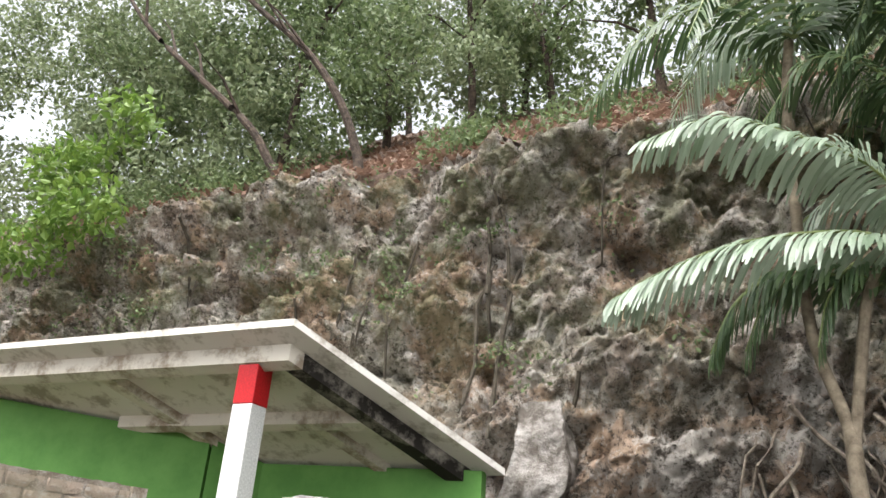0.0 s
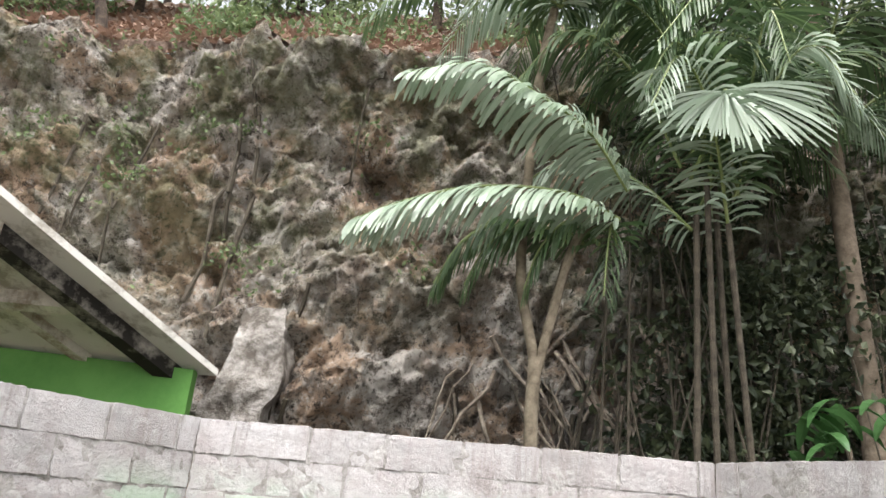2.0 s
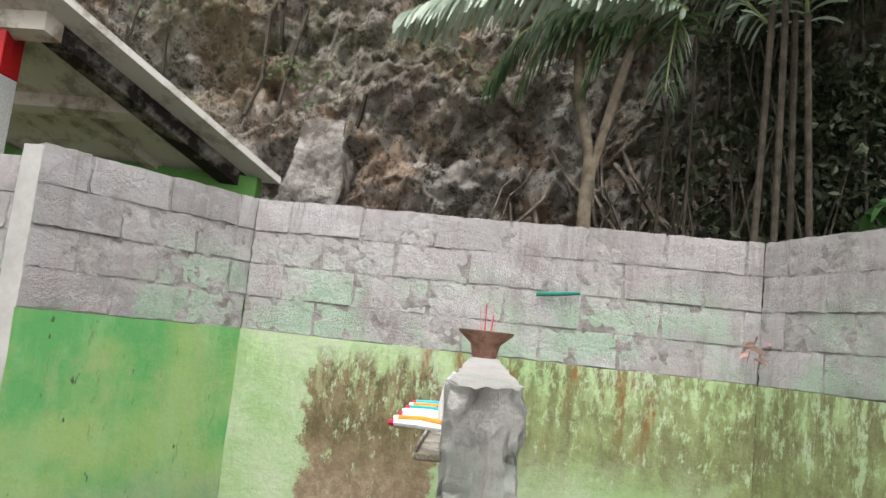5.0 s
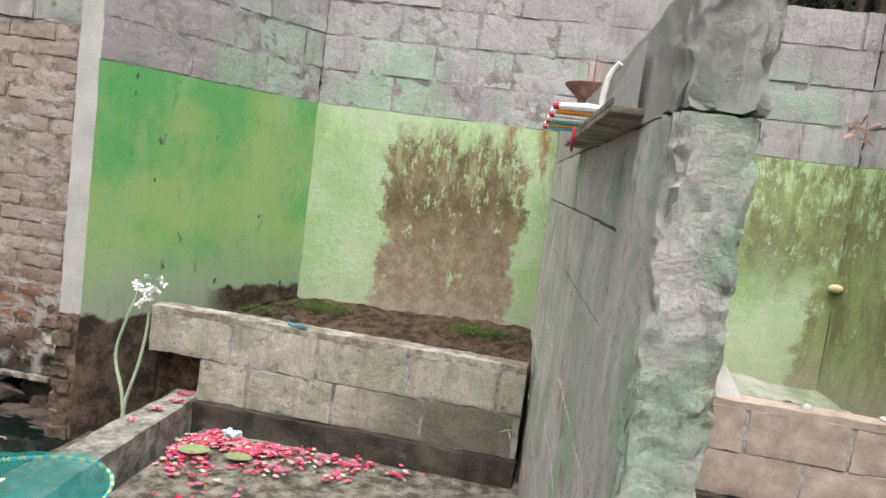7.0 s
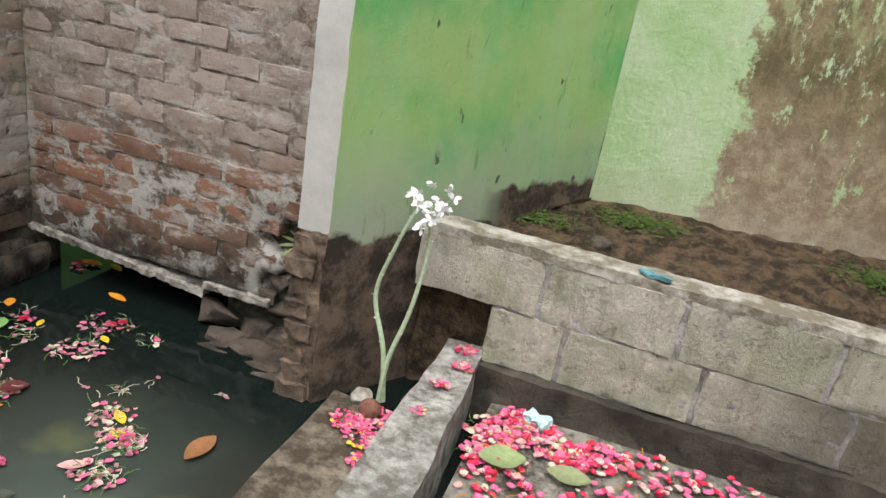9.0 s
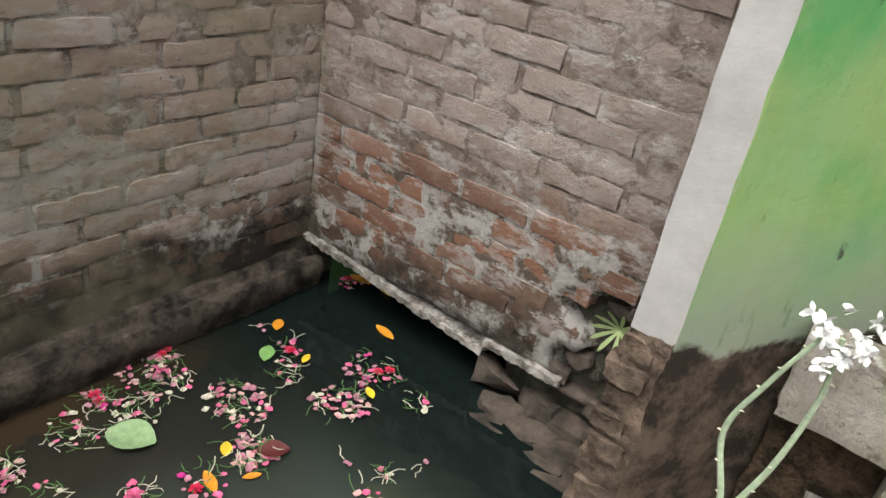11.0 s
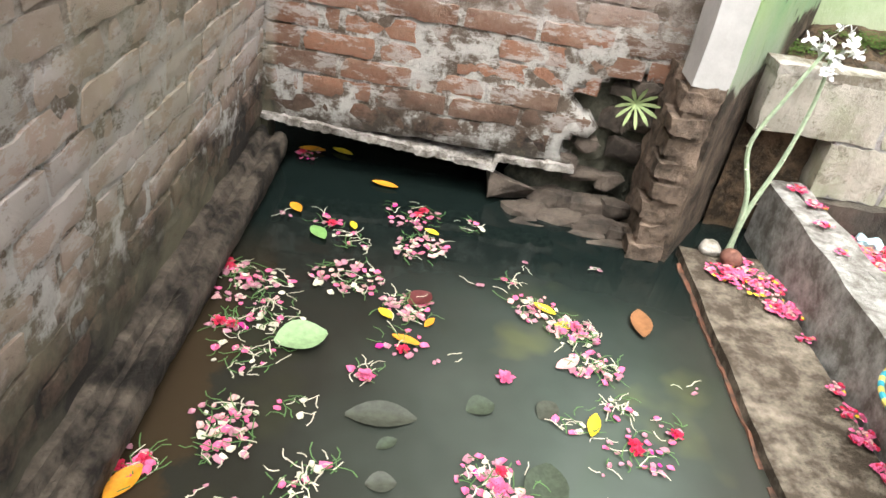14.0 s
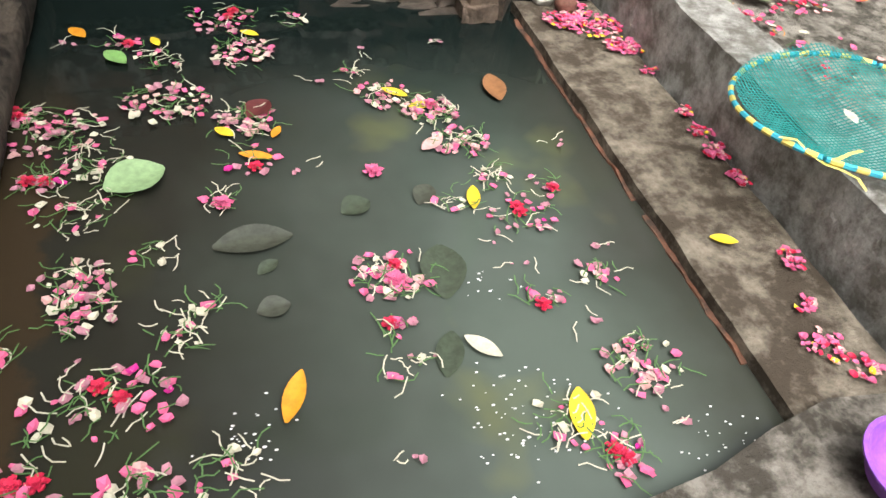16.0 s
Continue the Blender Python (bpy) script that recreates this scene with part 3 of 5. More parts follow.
wall_south, _, _ = wall_body("wall_south", (3.2, -3.1), (-3.05, -3.1), 0.0, 2.4, 0.12, PALEGREY, "plain grey closing wall")
wall_e2, _, _ = wall_body("wall_east_2", C_END, (3.2, -3.1), 0.0, 2.4, 0.12, PALEGREY, "plain grey closing wall")

FOOTM = mat_simple("eroded wet brick", (0.06, 0.045, 0.032), (0.26, 0.19, 0.14), 12, 0.8, 1.0, 0.02)
# plastered end of the green wall
bm = bmesh.new()
rough_box(bm, -1.70, -1.602, 2.602, 2.72, 0.55, W_TOP - 0.02, 0.06, 0.004)
wall_end = tagged(new("wall_end", mesh_of("wall_end", bm, PALEGREY, True)), "smooth grey cement end of the green wall", kind="structure")
bm = bmesh.new()
rough_box(bm, -1.70, -1.606, 2.606, 2.84, -0.3, 0.56, 0.014, 0.012, 14)
for k in range(8):
    fb = bmesh.new()
    inset = 0.010 + 0.016 * (k * 7 % 5) / 4
    rough_box(fb, -1.722 + 0.012 * (k % 2), -1.612 - inset, 2.590 + 0.008 * (k % 3), 2.70, 0.0 + k * 0.069, 0.050 + k * 0.069, 0.012, 0.009, 22, k * 5.0)
    for v in fb.verts:
        v.co += noise.noise_vector(v.co * 55) * 0.004
    part("brick", fb, FOOTM, wall_end, smooth=True)
part("wall_foot", bm, FOOTM, wall_end, "eroded damp brick foot", True)

# knee walls
def knee_wall(name, x0, x1, y, material, label, low_from):
    ob = thing(name, label, "low wall", (x0, y, 0.0), kind="structure")
    bm = bmesh.new()
    rough_box(bm, low_from - x0 + 0.01, x1 - x0, 0.007, 0.09, 0.20, 0.57, 0.025, 0.006, 14)
    part("core", bm, CEMENT, ob)
    bm = bmesh.new()
    rough_box(bm, 0.0, x1 - x0, 0.0015, 0.105, 0.566, 0.598, 0.018, 0.005, 15)
    part("coping", bm, CAPM if material is KNEE else material, ob, "worn cement coping", True)
    bm = bmesh.new()
    rough_box(bm, low_from - x0 - 0.02, x1 - x0, -0.03, 0.12, -0.1, 0.200, 0.022, 0.012, 12)
    part("plinth", bm, WETDARK, ob, "black damp plinth", True)
    meshes = piece_meshes("block", 0.391, 0.10, 0.183, material, 5, 0.03, 0.007)
    z = 0.295
    for row in range(2):
        x = (low_from - x0) if row == 0 else 0.0
        x -= 0.0 if row else 0.16
        k = 0
        while x < x1 - x0 - 0.02:
            a, b = max(x, low_from - x0 if row == 0 else 0.0), min(x + 0.385, x1 - x0)
            if b - a > 0.05:
                o = new("block", meshes[(k + row * 2) % 5])
                o.parent = ob
                o.matrix_basis = Matrix.Translation(((a + b) / 2, 0.05, z)) @ Matrix.Diagonal(((b - a) / 0.385, 1, 1, 1))
            x += 0.397
            k += 1
        z += 0.185
    return ob


knee_left = knee_wall("low_block_wall", -1.40, 0.29, 2.81, KNEE, "mossy two-course concrete block wall holding back soil", -1.15)
knee_right = knee_wall("low_block_wall", 0.40, 2.0, 2.86, BROWN, "brown stained two-course block wall with broken rubble behind", 0.40)

bm = bmesh.new()
rough_box(bm, -1.45, 0.29, 2.90, 3.56, 0.0, 0.47, 0.028, 0.022, 13)
for v in bm.verts:
    if v.co.z > 0.3:
        v.co.z += 0.10 * max(0, (v.co.y - 2.95)) / 0.6 + 0.05 * (v.co.x + 1.45) / 1.7
    v.co.x = max(v.co.x, -1.40 + (v.co.y - 2.9) * 0.62)
tagged(new("soil", mesh_of("soil", bm, SOIL, True)), "damp brown soil bank behind the low wall", kind="structure")
bm = bmesh.new()
rough_box(bm, 0.42, 2.1, 2.96, 3.56, 0.0, 0.40, 0.05, 0.03, 8)
tagged(new("soil", mesh_of("soil", bm, SOIL, True)), "dark soil under the broken plaster behind the low wall", kind="structure")
# sagging skin of plaster between the back wall and the low wall, broken open in places
bm = bmesh.new()
NU, NV = 150, 40
grid = []
for i in range(NU + 1):
    x = 0.41 + 1.75 * i / NU
    row = []
    for j in range(NV + 1):
        t = j / NV
        y = 3.585 - 0.60 * t
        z = 0.575 - 0.09 * t - 0.03 * (x - 0.4)
        row.append(bm.verts.new(Vector((x, y, z)) + noise.noise_vector(Vector((x, y, z)) * 7) * 0.018 + noise.noise_vector(Vector((x, y, z)) * 22) * 0.006))
    grid.append(row)
for i in range(NU):
    for j in range(NV):
        x, t = 0.41 + 1.75 * (i + 0.5) / NU, (j + 0.5) / NV
        hole = noise.noise(Vector((x * 5.4, t * 2.6, 4.2))) + 0.45 * noise.noise(Vector((x * 15, t * 9, 1.0))) + 0.7 * t - 0.55
        if hole < 0.02:
            bm.faces.new((grid[i][j], grid[i][j + 1], grid[i + 1][j + 1], grid[i + 1][j]))
bmesh.ops.delete(bm, geom=[v for v in bm.verts if not v.link_faces], context="VERTS")
bmesh.ops.solidify(bm, geom=bm.faces[:], thickness=0.014)
bmesh.ops.recalc_face_normals(bm, faces=bm.faces)
tagged(new("plaster_skin", mesh_of("plaster_skin", bm, mat_simple("grey-green crumbling plaster", (0.20, 0.25, 0.15), (0.42, 0.41, 0.35), 4, 0.9, 0.9, 0.014, 0.40, 0.60), True)), "sagging grey-green plaster skin broken open over dark soil", kind="structure")

# divider
D_FAR, D_NEAR = (0.27, 3.56), (0.454, 0.794)
DIV_TOP = 1.633
div = thing("dividing_wall", "rough limewashed block dividing wall with broken end", "wall", (0, 0, 0), kind="structure")
MD, LD = plane_frame(D_FAR, D_NEAR)
bm = bmesh.new()
rough_box(bm, 0.0, LD - 0.05, 0.0, 0.0 + 0.09, -0.1, DIV_TOP - 0.03, 0.07, 0.004)
core = part("core", bm, WETDARK, div)
core.matrix_basis = MD @ Matrix.Translation((0, 0.013, 0))


def erode_end(bm, end, grooved):
    """Weather the free end of the wall: pits, chipped arrises and lumps, deepest at the end face."""
    lo, hi = min(v.co.z for v in bm.verts), max(v.co.z for v in bm.verts)
    for v in bm.verts:
        near = max(0.0, min(1.0, (v.co.x - (end - 0.16)) / 0.12))
        if near <= 0:
            continue
        p = v.co.copy()
        face = p.x > end - 0.02
        k = abs((p.y - 0.053) / 0.053)
        off = noise.noise_vector(p * 16) * 0.003 + noise.noise_vector(p * 38) * 0.006 + noise.noise_vector(p * 85) * 0.006
        v.co += off * near
        pit = noise.voronoi(p * 30)[0][0]
        if face:
            v.co.x -= 0.011 * max(0.0, 1 - pit / 0.30)
            v.co.x -= 0.009 * max(0.0, noise.noise(p * 9 + Vector((3, 1, 7))))
            if grooved:
                g = max(0.0, 1 - ((p.y - 0.040) / 0.020) ** 2)
                v.co.x -= 0.020 * g * min(1.0, max(0.0, (hi - p.z) / 0.03))
        if face and k > 0.8:
            chip = abs(noise.noise(p * 22 + Vector((0, 9, 0))))
            v.co.x -= 0.004 + 0.018 * chip
            v.co.y -= math.copysign(0.002 + 0.010 * chip, p.y - 0.053)
        v.co.z = max(min(v.co.z, hi + (0.008 if grooved else -0.001)), lo + 0.001)


DJ = [0.0, 0.25, 0.45, 0.65, 0.85, 1.107, 1.29, 1.466, DIV_TOP]
for r in range(len(DJ) - 1):
    x = 0.0 if r % 2 else -0.2
    while x < LD:
        a, b = max(x, 0), min(x + 0.40, LD)
        if LD - b < 0.12:
            b = LD
        last = b == LD
        if last and r in (4, 5, 6):
            break
        if b - a > 0.04:
            bm = bmesh.new()
            top = DJ[7] if last and r == 3 else DJ[r + 1]
            rough_box(bm, a + 0.001, b - (0.0 if last else 0.001), 0.0, 0.107, DJ[r] + 0.003, top - 0.003, 0.011 if last else 0.05, 0.004 if last else 0.006, 9, r * 3.1)
            if last:
                erode_end(bm, b, r == 7)
            o = part("block", bm, DIVIDER, div, smooth=True)
            o.matrix_basis = MD
        if last:
            break
        x += 0.40

# left beam at the foot of the brick wall
bm = bmesh.new()
FOOT = [(-2.93, 0.135), (-2.892, 0.132), (-2.882, 0.104), (-2.870, 0.100), (-2.862, 0.112), (-2.845, 0.118), (-2.828, 0.112), (-2.820, 0.092), (-2.822, 0.05), (-2.832, 0.02), (-2.840, 0.0), (-2.840, -0.3)]
rows = []
for i in range(203):
    y = -1.2 + i * 0.02
    row = []
    for x, z in FOOT:
        p = Vector((x, y, z))
        off = noise.noise_vector(p * 6) * 0.006 + noise.noise_vector(p * 26) * 0.005
        row.append(bm.verts.new(p + Vector((off.x, 0, off.z))))
    rows.append(row)
for a, b in zip(rows, rows[1:]):
    for k in range(len(FOOT) - 1):
        bm.faces.new((a[k], a[k + 1], b[k + 1], b[k]))
bmesh.ops.recalc_face_normals(bm, faces=bm.faces)
FOOTING = mat_simple("damp lime-stained footing", (0.014, 0.011, 0.008), (0.19, 0.155, 0.118), 13, 0.65, 1.0, 0.018, 0.42, 0.74)
tagged(new("wall_footing", mesh_of("wall_footing", bm, FOOTING, True)), "damp rounded render footing along the brick wall", kind="structure")
# lintel edge of mortar under the far wall, and the broken stones beside the opening
bm = bmesh.new()
rough_box(bm, -2.90, -1.90, 2.818, 2.92, 0.162, 0.184, 0.010, 0.009, 30)
for v in bm.verts:
    v.co += noise.noise_vector(v.co * 70) * 0.004
for v in bm.verts:
    v.co.z -= 0.055 * (v.co.x + 2.90) / 0.75 * (1 if v.co.x < -2.15 else 0.0) + (0.02 if v.co.x >= -2.15 else 0)
tagged(new("lintel", mesh_of("lintel", bm, LIMEEDGE, True)), "crumbling mortar edge over the dark outlet", kind="structure")
# Back and roof behind the outlet, coloured black to stand for its shade.
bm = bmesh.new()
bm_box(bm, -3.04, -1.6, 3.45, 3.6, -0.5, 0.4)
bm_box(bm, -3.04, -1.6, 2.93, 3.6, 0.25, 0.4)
tagged(new("culvert", mesh_of("culvert", bm, WETDARK)), "culvert shell behind the outlet, coloured black for shade", kind="structure")

# ---- cliff and slope ----
CY, CZ = 6.7, 6.9


def cliff_point(x, v):
    """v from 0 at the foot to 1 at the brow, on to 2 up the slope."""
    if v <= 1:
        z = v * CZ
        y = CY - 0.55 + 0.75 * v
    else:
        z = CZ + (v - 1) * 5.4
        y = CY + 0.2 + (v - 1) * 6.2
    if v > 1.8:
        z -= (v - 1.8) * 3
    p = Vector((x, y, z))
    n1 = noise.fractal(p * 0.55, 1.0, 2.0, 4)
    n2 = noise.fractal(p * 1.9 + Vector((9, 1, 4)), 0.8, 2.0, 5)
    k = 1.0 if v <= 1 else 0.35
    n4 = noise.fractal(p * 5.5, 0.6, 2.0, 3)
    bed = noise.noise(Vector((x * 0.5, 3, z * 2.4 + 0.3 * n1)))
    q = Vector((x, y * 0.3, z * 1.25)) + 0.22 * noise.noise_vector(p * 1.7)
    pit = max(0.0, 1 - noise.voronoi(q * 2.1)[0][0] / 0.42) + 0.5 * max(0.0, 1 - noise.voronoi(q * 5.3)[0][0] / 0.45)
    d = k * (0.30 * n1 + 0.20 * n2 + 0.11 * n4 + 0.16 * bed - 0.13 * pit)
    cav = noise.noise(Vector((x * 1.3, 0, z * 1.6)) + Vector((4, 7, 2)))
    if v <= 1 and cav > 0.32:
        d -= (cav - 0.32) * 1.1
    brow = 0.25 * math.exp(-((v - 0.95) / 0.06) ** 2)
    return Vector((x + 0.08 * n2, y - d - brow, z + 0.18 * k * n2))


def cliff_mesh(name, x0, x1, v0, v1, nx, nv, material):
    vs = [cliff_point(x0 + (x1 - x0) * i / nx, v0 + (v1 - v0) * j / nv) for j in range(nv + 1) for i in range(nx + 1)]
    fs = [(j * (nx + 1) + i, j * (nx + 1) + i + 1, (j + 1) * (nx + 1) + i + 1, (j + 1) * (nx + 1) + i) for j in range(nv) for i in range(nx)]
    return np_mesh(name, vs, fs, material, True)


tagged(new("cliff", cliff_mesh("cliff", -12, 9, 0, 1, 640, 240, ROCK)), "pitted grey and brown limestone cliff", kind="structure")
tagged(new("hillside", cliff_mesh("hillside", -16, 14, 1, 2.2, 200, 60, LITTER)), "steep slope of leaf litter above the cliff", kind="structure")

bm = bmesh.new()
rough_box(bm, -1.86, -1.30, 6.04, 6.7, 1.0, 3.62, 0.03, 0.045, 3.5)
for v in bm.verts:
    top = max(0.0, v.co.z - 2.9)
    v.co.x += 0.25 * noise.noise(Vector((1, 2, v.co.z * 2.1))) + (0.16 * top if v.co.x < -1.5 else -0.05 * top)
    v.co.y += 0.35 * top + 0.07 * noise.noise(Vector((v.co.x * 6, 0, v.co.z * 2)))
tagged(new("flowstone", mesh_of("flowstone", bm, mat_simple("pale grey flowstone", (0.11, 0.095, 0.08), (0.36, 0.335, 0.31), 5, 0.95, 1.0, 0.05, 0.40, 0.60, fine=18), True)), "smooth pale grey flowstone column on the cliff", kind="structure")
# roots hanging over the foot of the cliff
bm = bmesh.new()
rrng = random.Random(77)
for k in range(36):
    x, z = rrng.uniform(0.2, 2.4), rrng.uniform(2.9, 3.9)
    pts = []
    dx = rrng.uniform(-0.10, 0.16)
    for i in range(7):
        p = cliff_point(x, max(0.02, z / CZ))
        pts.append((x, p.y - 0.06 - 0.02 * i, z))
        x += dx + rrng.uniform(-0.05, 0.05)
        z -= rrng.uniform(0.08, 0.26)
    r = rrng.uniform(0.008, 0.028)
    tube(bm, pts, [r * (1 - 0.08 * i) for i in range(7)], 6)
part("hanging_roots", bm, mat_simple("pale dry root", (0.11, 0.085, 0.065), (0.33, 0.28, 0.225), 12, 0.9, 0.8, 0.008), None, "pale roots over the foot of the cliff", True, "stuff")

# ---- building with the flat roof ----
house = thing("building", "small green building with a white concrete roof", "building", (-3.0, 4.2, 0))
A, L_, B = Vector((0, 0, 3.87)), Vector((-4.2, 0.0, 3.92)), Vector((1.17, 1.80, 2.97))


def slab(bm, a, u, v, s0, s1, t0, t1, h0, h1):
    """A slab on the skew frame a + s*u + t*v, from h0 to h1 above it."""
    q = [a + u * s + v * t for s, t in ((s0, t0), (s1, t0), (s1, t1), (s0, t1))]
    vs = [bm.verts.new(p + Vector((0, 0, h))) for h in (h0, h1) for p in q]
    for f in ((3, 2, 1, 0), (4, 5, 6, 7), (0, 1, 5, 4), (1, 2, 6, 5), (2, 3, 7, 6), (3, 0, 4, 7)):
        bm.faces.new([vs[i] for i in f])


U, V = L_ - A, B - A
bm = bmesh.new()
slab(bm, A, U, V, 0, 1.2, 0, 1.0, -0.06, 0.0)
part("roof", bm, ROOFC, house, "mould-streaked white concrete roof slab")
for nm, arg in (("beam", (0.06, 1.2, 0.10, 0.16, -0.20, -0.06)), ("stained_beam", (0.06, 0.10, 0.16, 1.0, -0.20, -0.06)), ("rafter", (0.10, 0.80, 0.53, 0.58, -0.17, -0.06)), ("rafter", (0.60, 0.64, 0.16, 0.93, -0.15, -0.06)), ("rafter", (0.24, 0.27, 0.58, 0.93, -0.14, -0.06))):
    bm = bmesh.new()
    slab(bm, A, U, V, *arg)
    part(nm, bm, DARKBEAM if nm == "stained_beam" else BEAM, house, "beam stained black by damp" if nm == "stained_beam" else "")
for (s0, t0), (s1, t1) in (((1.25, 0.24), (0.62, 0.72)), ((0.62, 0.72), (0.58, 0.93)), ((0.60, 0.92), (0.03, 0.96))):
    p, q = A + U * s0 + V * t0, A + U * s1 + V * t1
    side = Vector((q.y - p.y, p.x - q.x, 0)).normalized() * 0.06
    bm = bmesh.new()
    vs = [bm.verts.new(v) for v in (p - side, q - side, q + side, p + side)]
    vs += [bm.verts.new(Vector((v.co.x, v.co.y, -4.0 + 1.0))) for v in vs]
    for v in vs[:4]:
        v.co.z -= 0.075
    for f in ((0, 1, 2, 3), (7, 6, 5, 4), (0, 4, 5, 1), (1, 5, 6, 2), (2, 6, 7, 3), (3, 7, 4, 0)):
        bm.faces.new([vs[i] for i in f])
    bmesh.ops.recalc_face_normals(bm, faces=bm.faces)
    part("wall", bm, HOUSEGREEN, house, "flat green painted wall")
post = thing("post", "square white post with a red head", "post", (-3.55, 4.5, 0.0))
bm = bmesh.new()
bm_box(bm, -0.10, 0.10, -0.10, 0.10, 0.0, 3.25, 0.006)
part("shaft", bm, WHITE, post, "white painted shaft")
bm = bmesh.new()
bm_box(bm, -0.103, 0.103, -0.103, 0.103, 3.25, 3.62, 0.006)
part("head", bm, RED, post, "bright red painted head")


# ---- palms ----


def leaflet(bm, p, d, side, L, w, droop, segs=4):
    """A ragged strap leaf from p along d, bending down."""
    prev = None
    pos, dr = Vector(p), Vector(d).normalized()
    for k in range(segs + 1):
        t = k / segs
        ww = w * (0.5 + 1.2 * t if t < 0.6 else 1.22) * (1.0 if k < segs else 0.35)
        e = side.normalized() * ww * 0.5
        a, b = bm.verts.new(pos - e), bm.verts.new(pos + e)
        if prev:
            bm.faces.new((prev[0], prev[1], b, a))
        prev = (a, b)
        dr = (dr + Vector((0, 0, -droop / segs))).normalized()
        pos = pos + dr * (L / segs)


def frond(parent, pts, L, w, material, rng, droop=0.9, gap=0.035, label="", one_side=False, splay=0.7):
    path = smooth_path(pts, 10)
    total = sum((b - a).length for a, b in zip(path, path[1:]))
    n = int(total / gap)
    bm = bmesh.new()
    for k in range(n):
        t = (k + 0.5) / n
        s = t * (len(path) - 1)
        i = min(int(s), len(path) - 2)
        p = path[i].lerp(path[i + 1], s - i)
        fwd = (path[i + 1] - path[i]).normalized()
        side = fwd.cross(Vector((0, 0, 1)))
        side = side.normalized() if side.length > 0.1 else Vector((1, 0, 0))
        ll = L * (0.35 + 1.15 * math.sin(math.pi * min(0.97, 0.12 + 0.8 * t)) ** 0.8) * rng.uniform(0.8, 1.1)
        for sg in ((1,) if one_side else (1, -1)):
            d = side * sg * (1 - splay * 0.3) + fwd * splay + Vector((0, 0, rng.uniform(-0.45, 0.1)))
            leaflet(bm, p, d, fwd + Vector((0, 0, rng.uniform(-0.3, 0.3))), ll, w * rng.uniform(0.7, 1.2), droop * rng.uniform(0.7, 1.3))
    ob = part("frond", bm, material, parent, label)
    bm = bmesh.new()
    tube(bm, path, [0.014 * (1 - 0.75 * i / len(path)) + 0.002 for i in range(len(path))], 5)
    part("rachis", bm, RACHIS, ob)
    return ob


RACHIS = mat_simple("green palm rib", (0.12, 0.17, 0.05), (0.24, 0.28, 0.12), 9, 0.5, 0.2)
prng = random.Random(4)
palm1 = thing("palm", "forked palm with pale trunk and broad grey-green fronds", "palm tree", (0, 0, 0), "palms")
bm = bmesh.new()
tube(bm, smooth_path([(0.90, 4.9, 0.0), (0.88, 4.9, 1.6), (0.84, 4.9, 2.6), (0.84, 4.9, 3.05), (0.72, 4.95, 3.7), (0.74, 5.0, 4.6), (0.80, 5.1, 5.6), (0.95, 5.2, 6.6)], 6), [0.05] * 18 + [0.04] * 25, 10)
part("trunk", bm, PALMBARK, palm1, smooth=True)
bm = bmesh.new()
tube(bm, smooth_path([(0.86, 4.9, 2.95), (0.96, 4.88, 3.4), (1.08, 4.86, 3.9), (1.25, 4.9, 4.2)], 6), [0.036] * 19, 8)
part("trunk", bm, PALMBARK, palm1, smooth=True)
frond(palm1, [(1.43, 4.8, 4.16), (1.0, 4.62, 4.27), (0.35, 4.5, 4.22), (-0.15, 4.45, 4.05), (-0.5, 4.4, 3.86)], 0.30, 0.026, FROND, prng, 1.1, 0.019, "broad drooping grey-green frond")
frond(palm1, [(1.5, 4.85, 4.42), (1.2, 4.7, 4.8), (0.85, 4.6, 5.02), (0.3, 4.5, 5.25), (-0.25, 4.45, 5.12)], 0.32, 0.028, FROND, prng, 1.2, 0.020, "broad drooping grey-green frond")
for k in range(9):
    a = k * 0.75 + 0.3
    r = prng.uniform(1.0, 1.5)
    c = Vector((0.95, 5.1, 6.3))
    frond(palm1, [c, c + Vector((math.cos(a) * r * 0.4, math.sin(a) * r * 0.35, 0.45)), c + Vector((math.cos(a) * r * 0.8, math.sin(a) * r * 0.6, 0.3)), c + Vector((math.cos(a) * r * 1.15, math.sin(a) * r * 0.8, -0.35))],
          0.36, 0.032, FROND if k % 3 == 0 else FRONDDARK, prng, 1.2, 0.045)
for k in range(5):
    c = Vector((0.95 + 0.12 * k, 4.95, 4.0))
    a = 2.6 + 0.5 * k
    frond(palm1, [c, c + Vector((math.cos(a) * 0.4, -0.1, 0.15)), c + Vector((math.cos(a) * 0.8, -0.15, -0.1)), c + Vector((math.cos(a) * 1.0, -0.15, -0.45))], 0.26, 0.022, FRONDDARK, prng, 1.3, 0.04)

palm2 = thing("palm", "clumped palm with thin dark stems and arching fronds", "palm tree", (0, 0, 0), "palms")
for dx, dy, top in ((0.0, 0.0, 4.6), (0.14, 0.1, 4.9), (-0.12, 0.05, 4.3), (0.22, -0.05, 4.2)):
    bm = bmesh.new()
    tube(bm, smooth_path([(2.10 + dx * 1.6, 4.9 + dy, 0.0), (2.12 + dx, 4.9 + dy, 2.4), (2.12 + dx * 0.6, 4.9 + dy, top)], 8), [0.024] * 17, 8)
    part("stem", bm, DARKBARK, palm2, smooth=True)
fan = Vector((2.14, 4.45, 5.10))
bm = bmesh.new()
for k in range(44):
    a = radians(-176 + k * 4.6)
    d = Vector((math.cos(a), -0.35, math.sin(a) * 0.9))
    leaflet(bm, fan + Vector((0, 0.02 * math.sin(k), 0)), d, Vector((-math.sin(a), 0, math.cos(a))), 0.56 * prng.uniform(0.8, 1.15) * (1.35 if abs(a + 1.57) > 0.9 else 1.0), 0.026, 0.75)
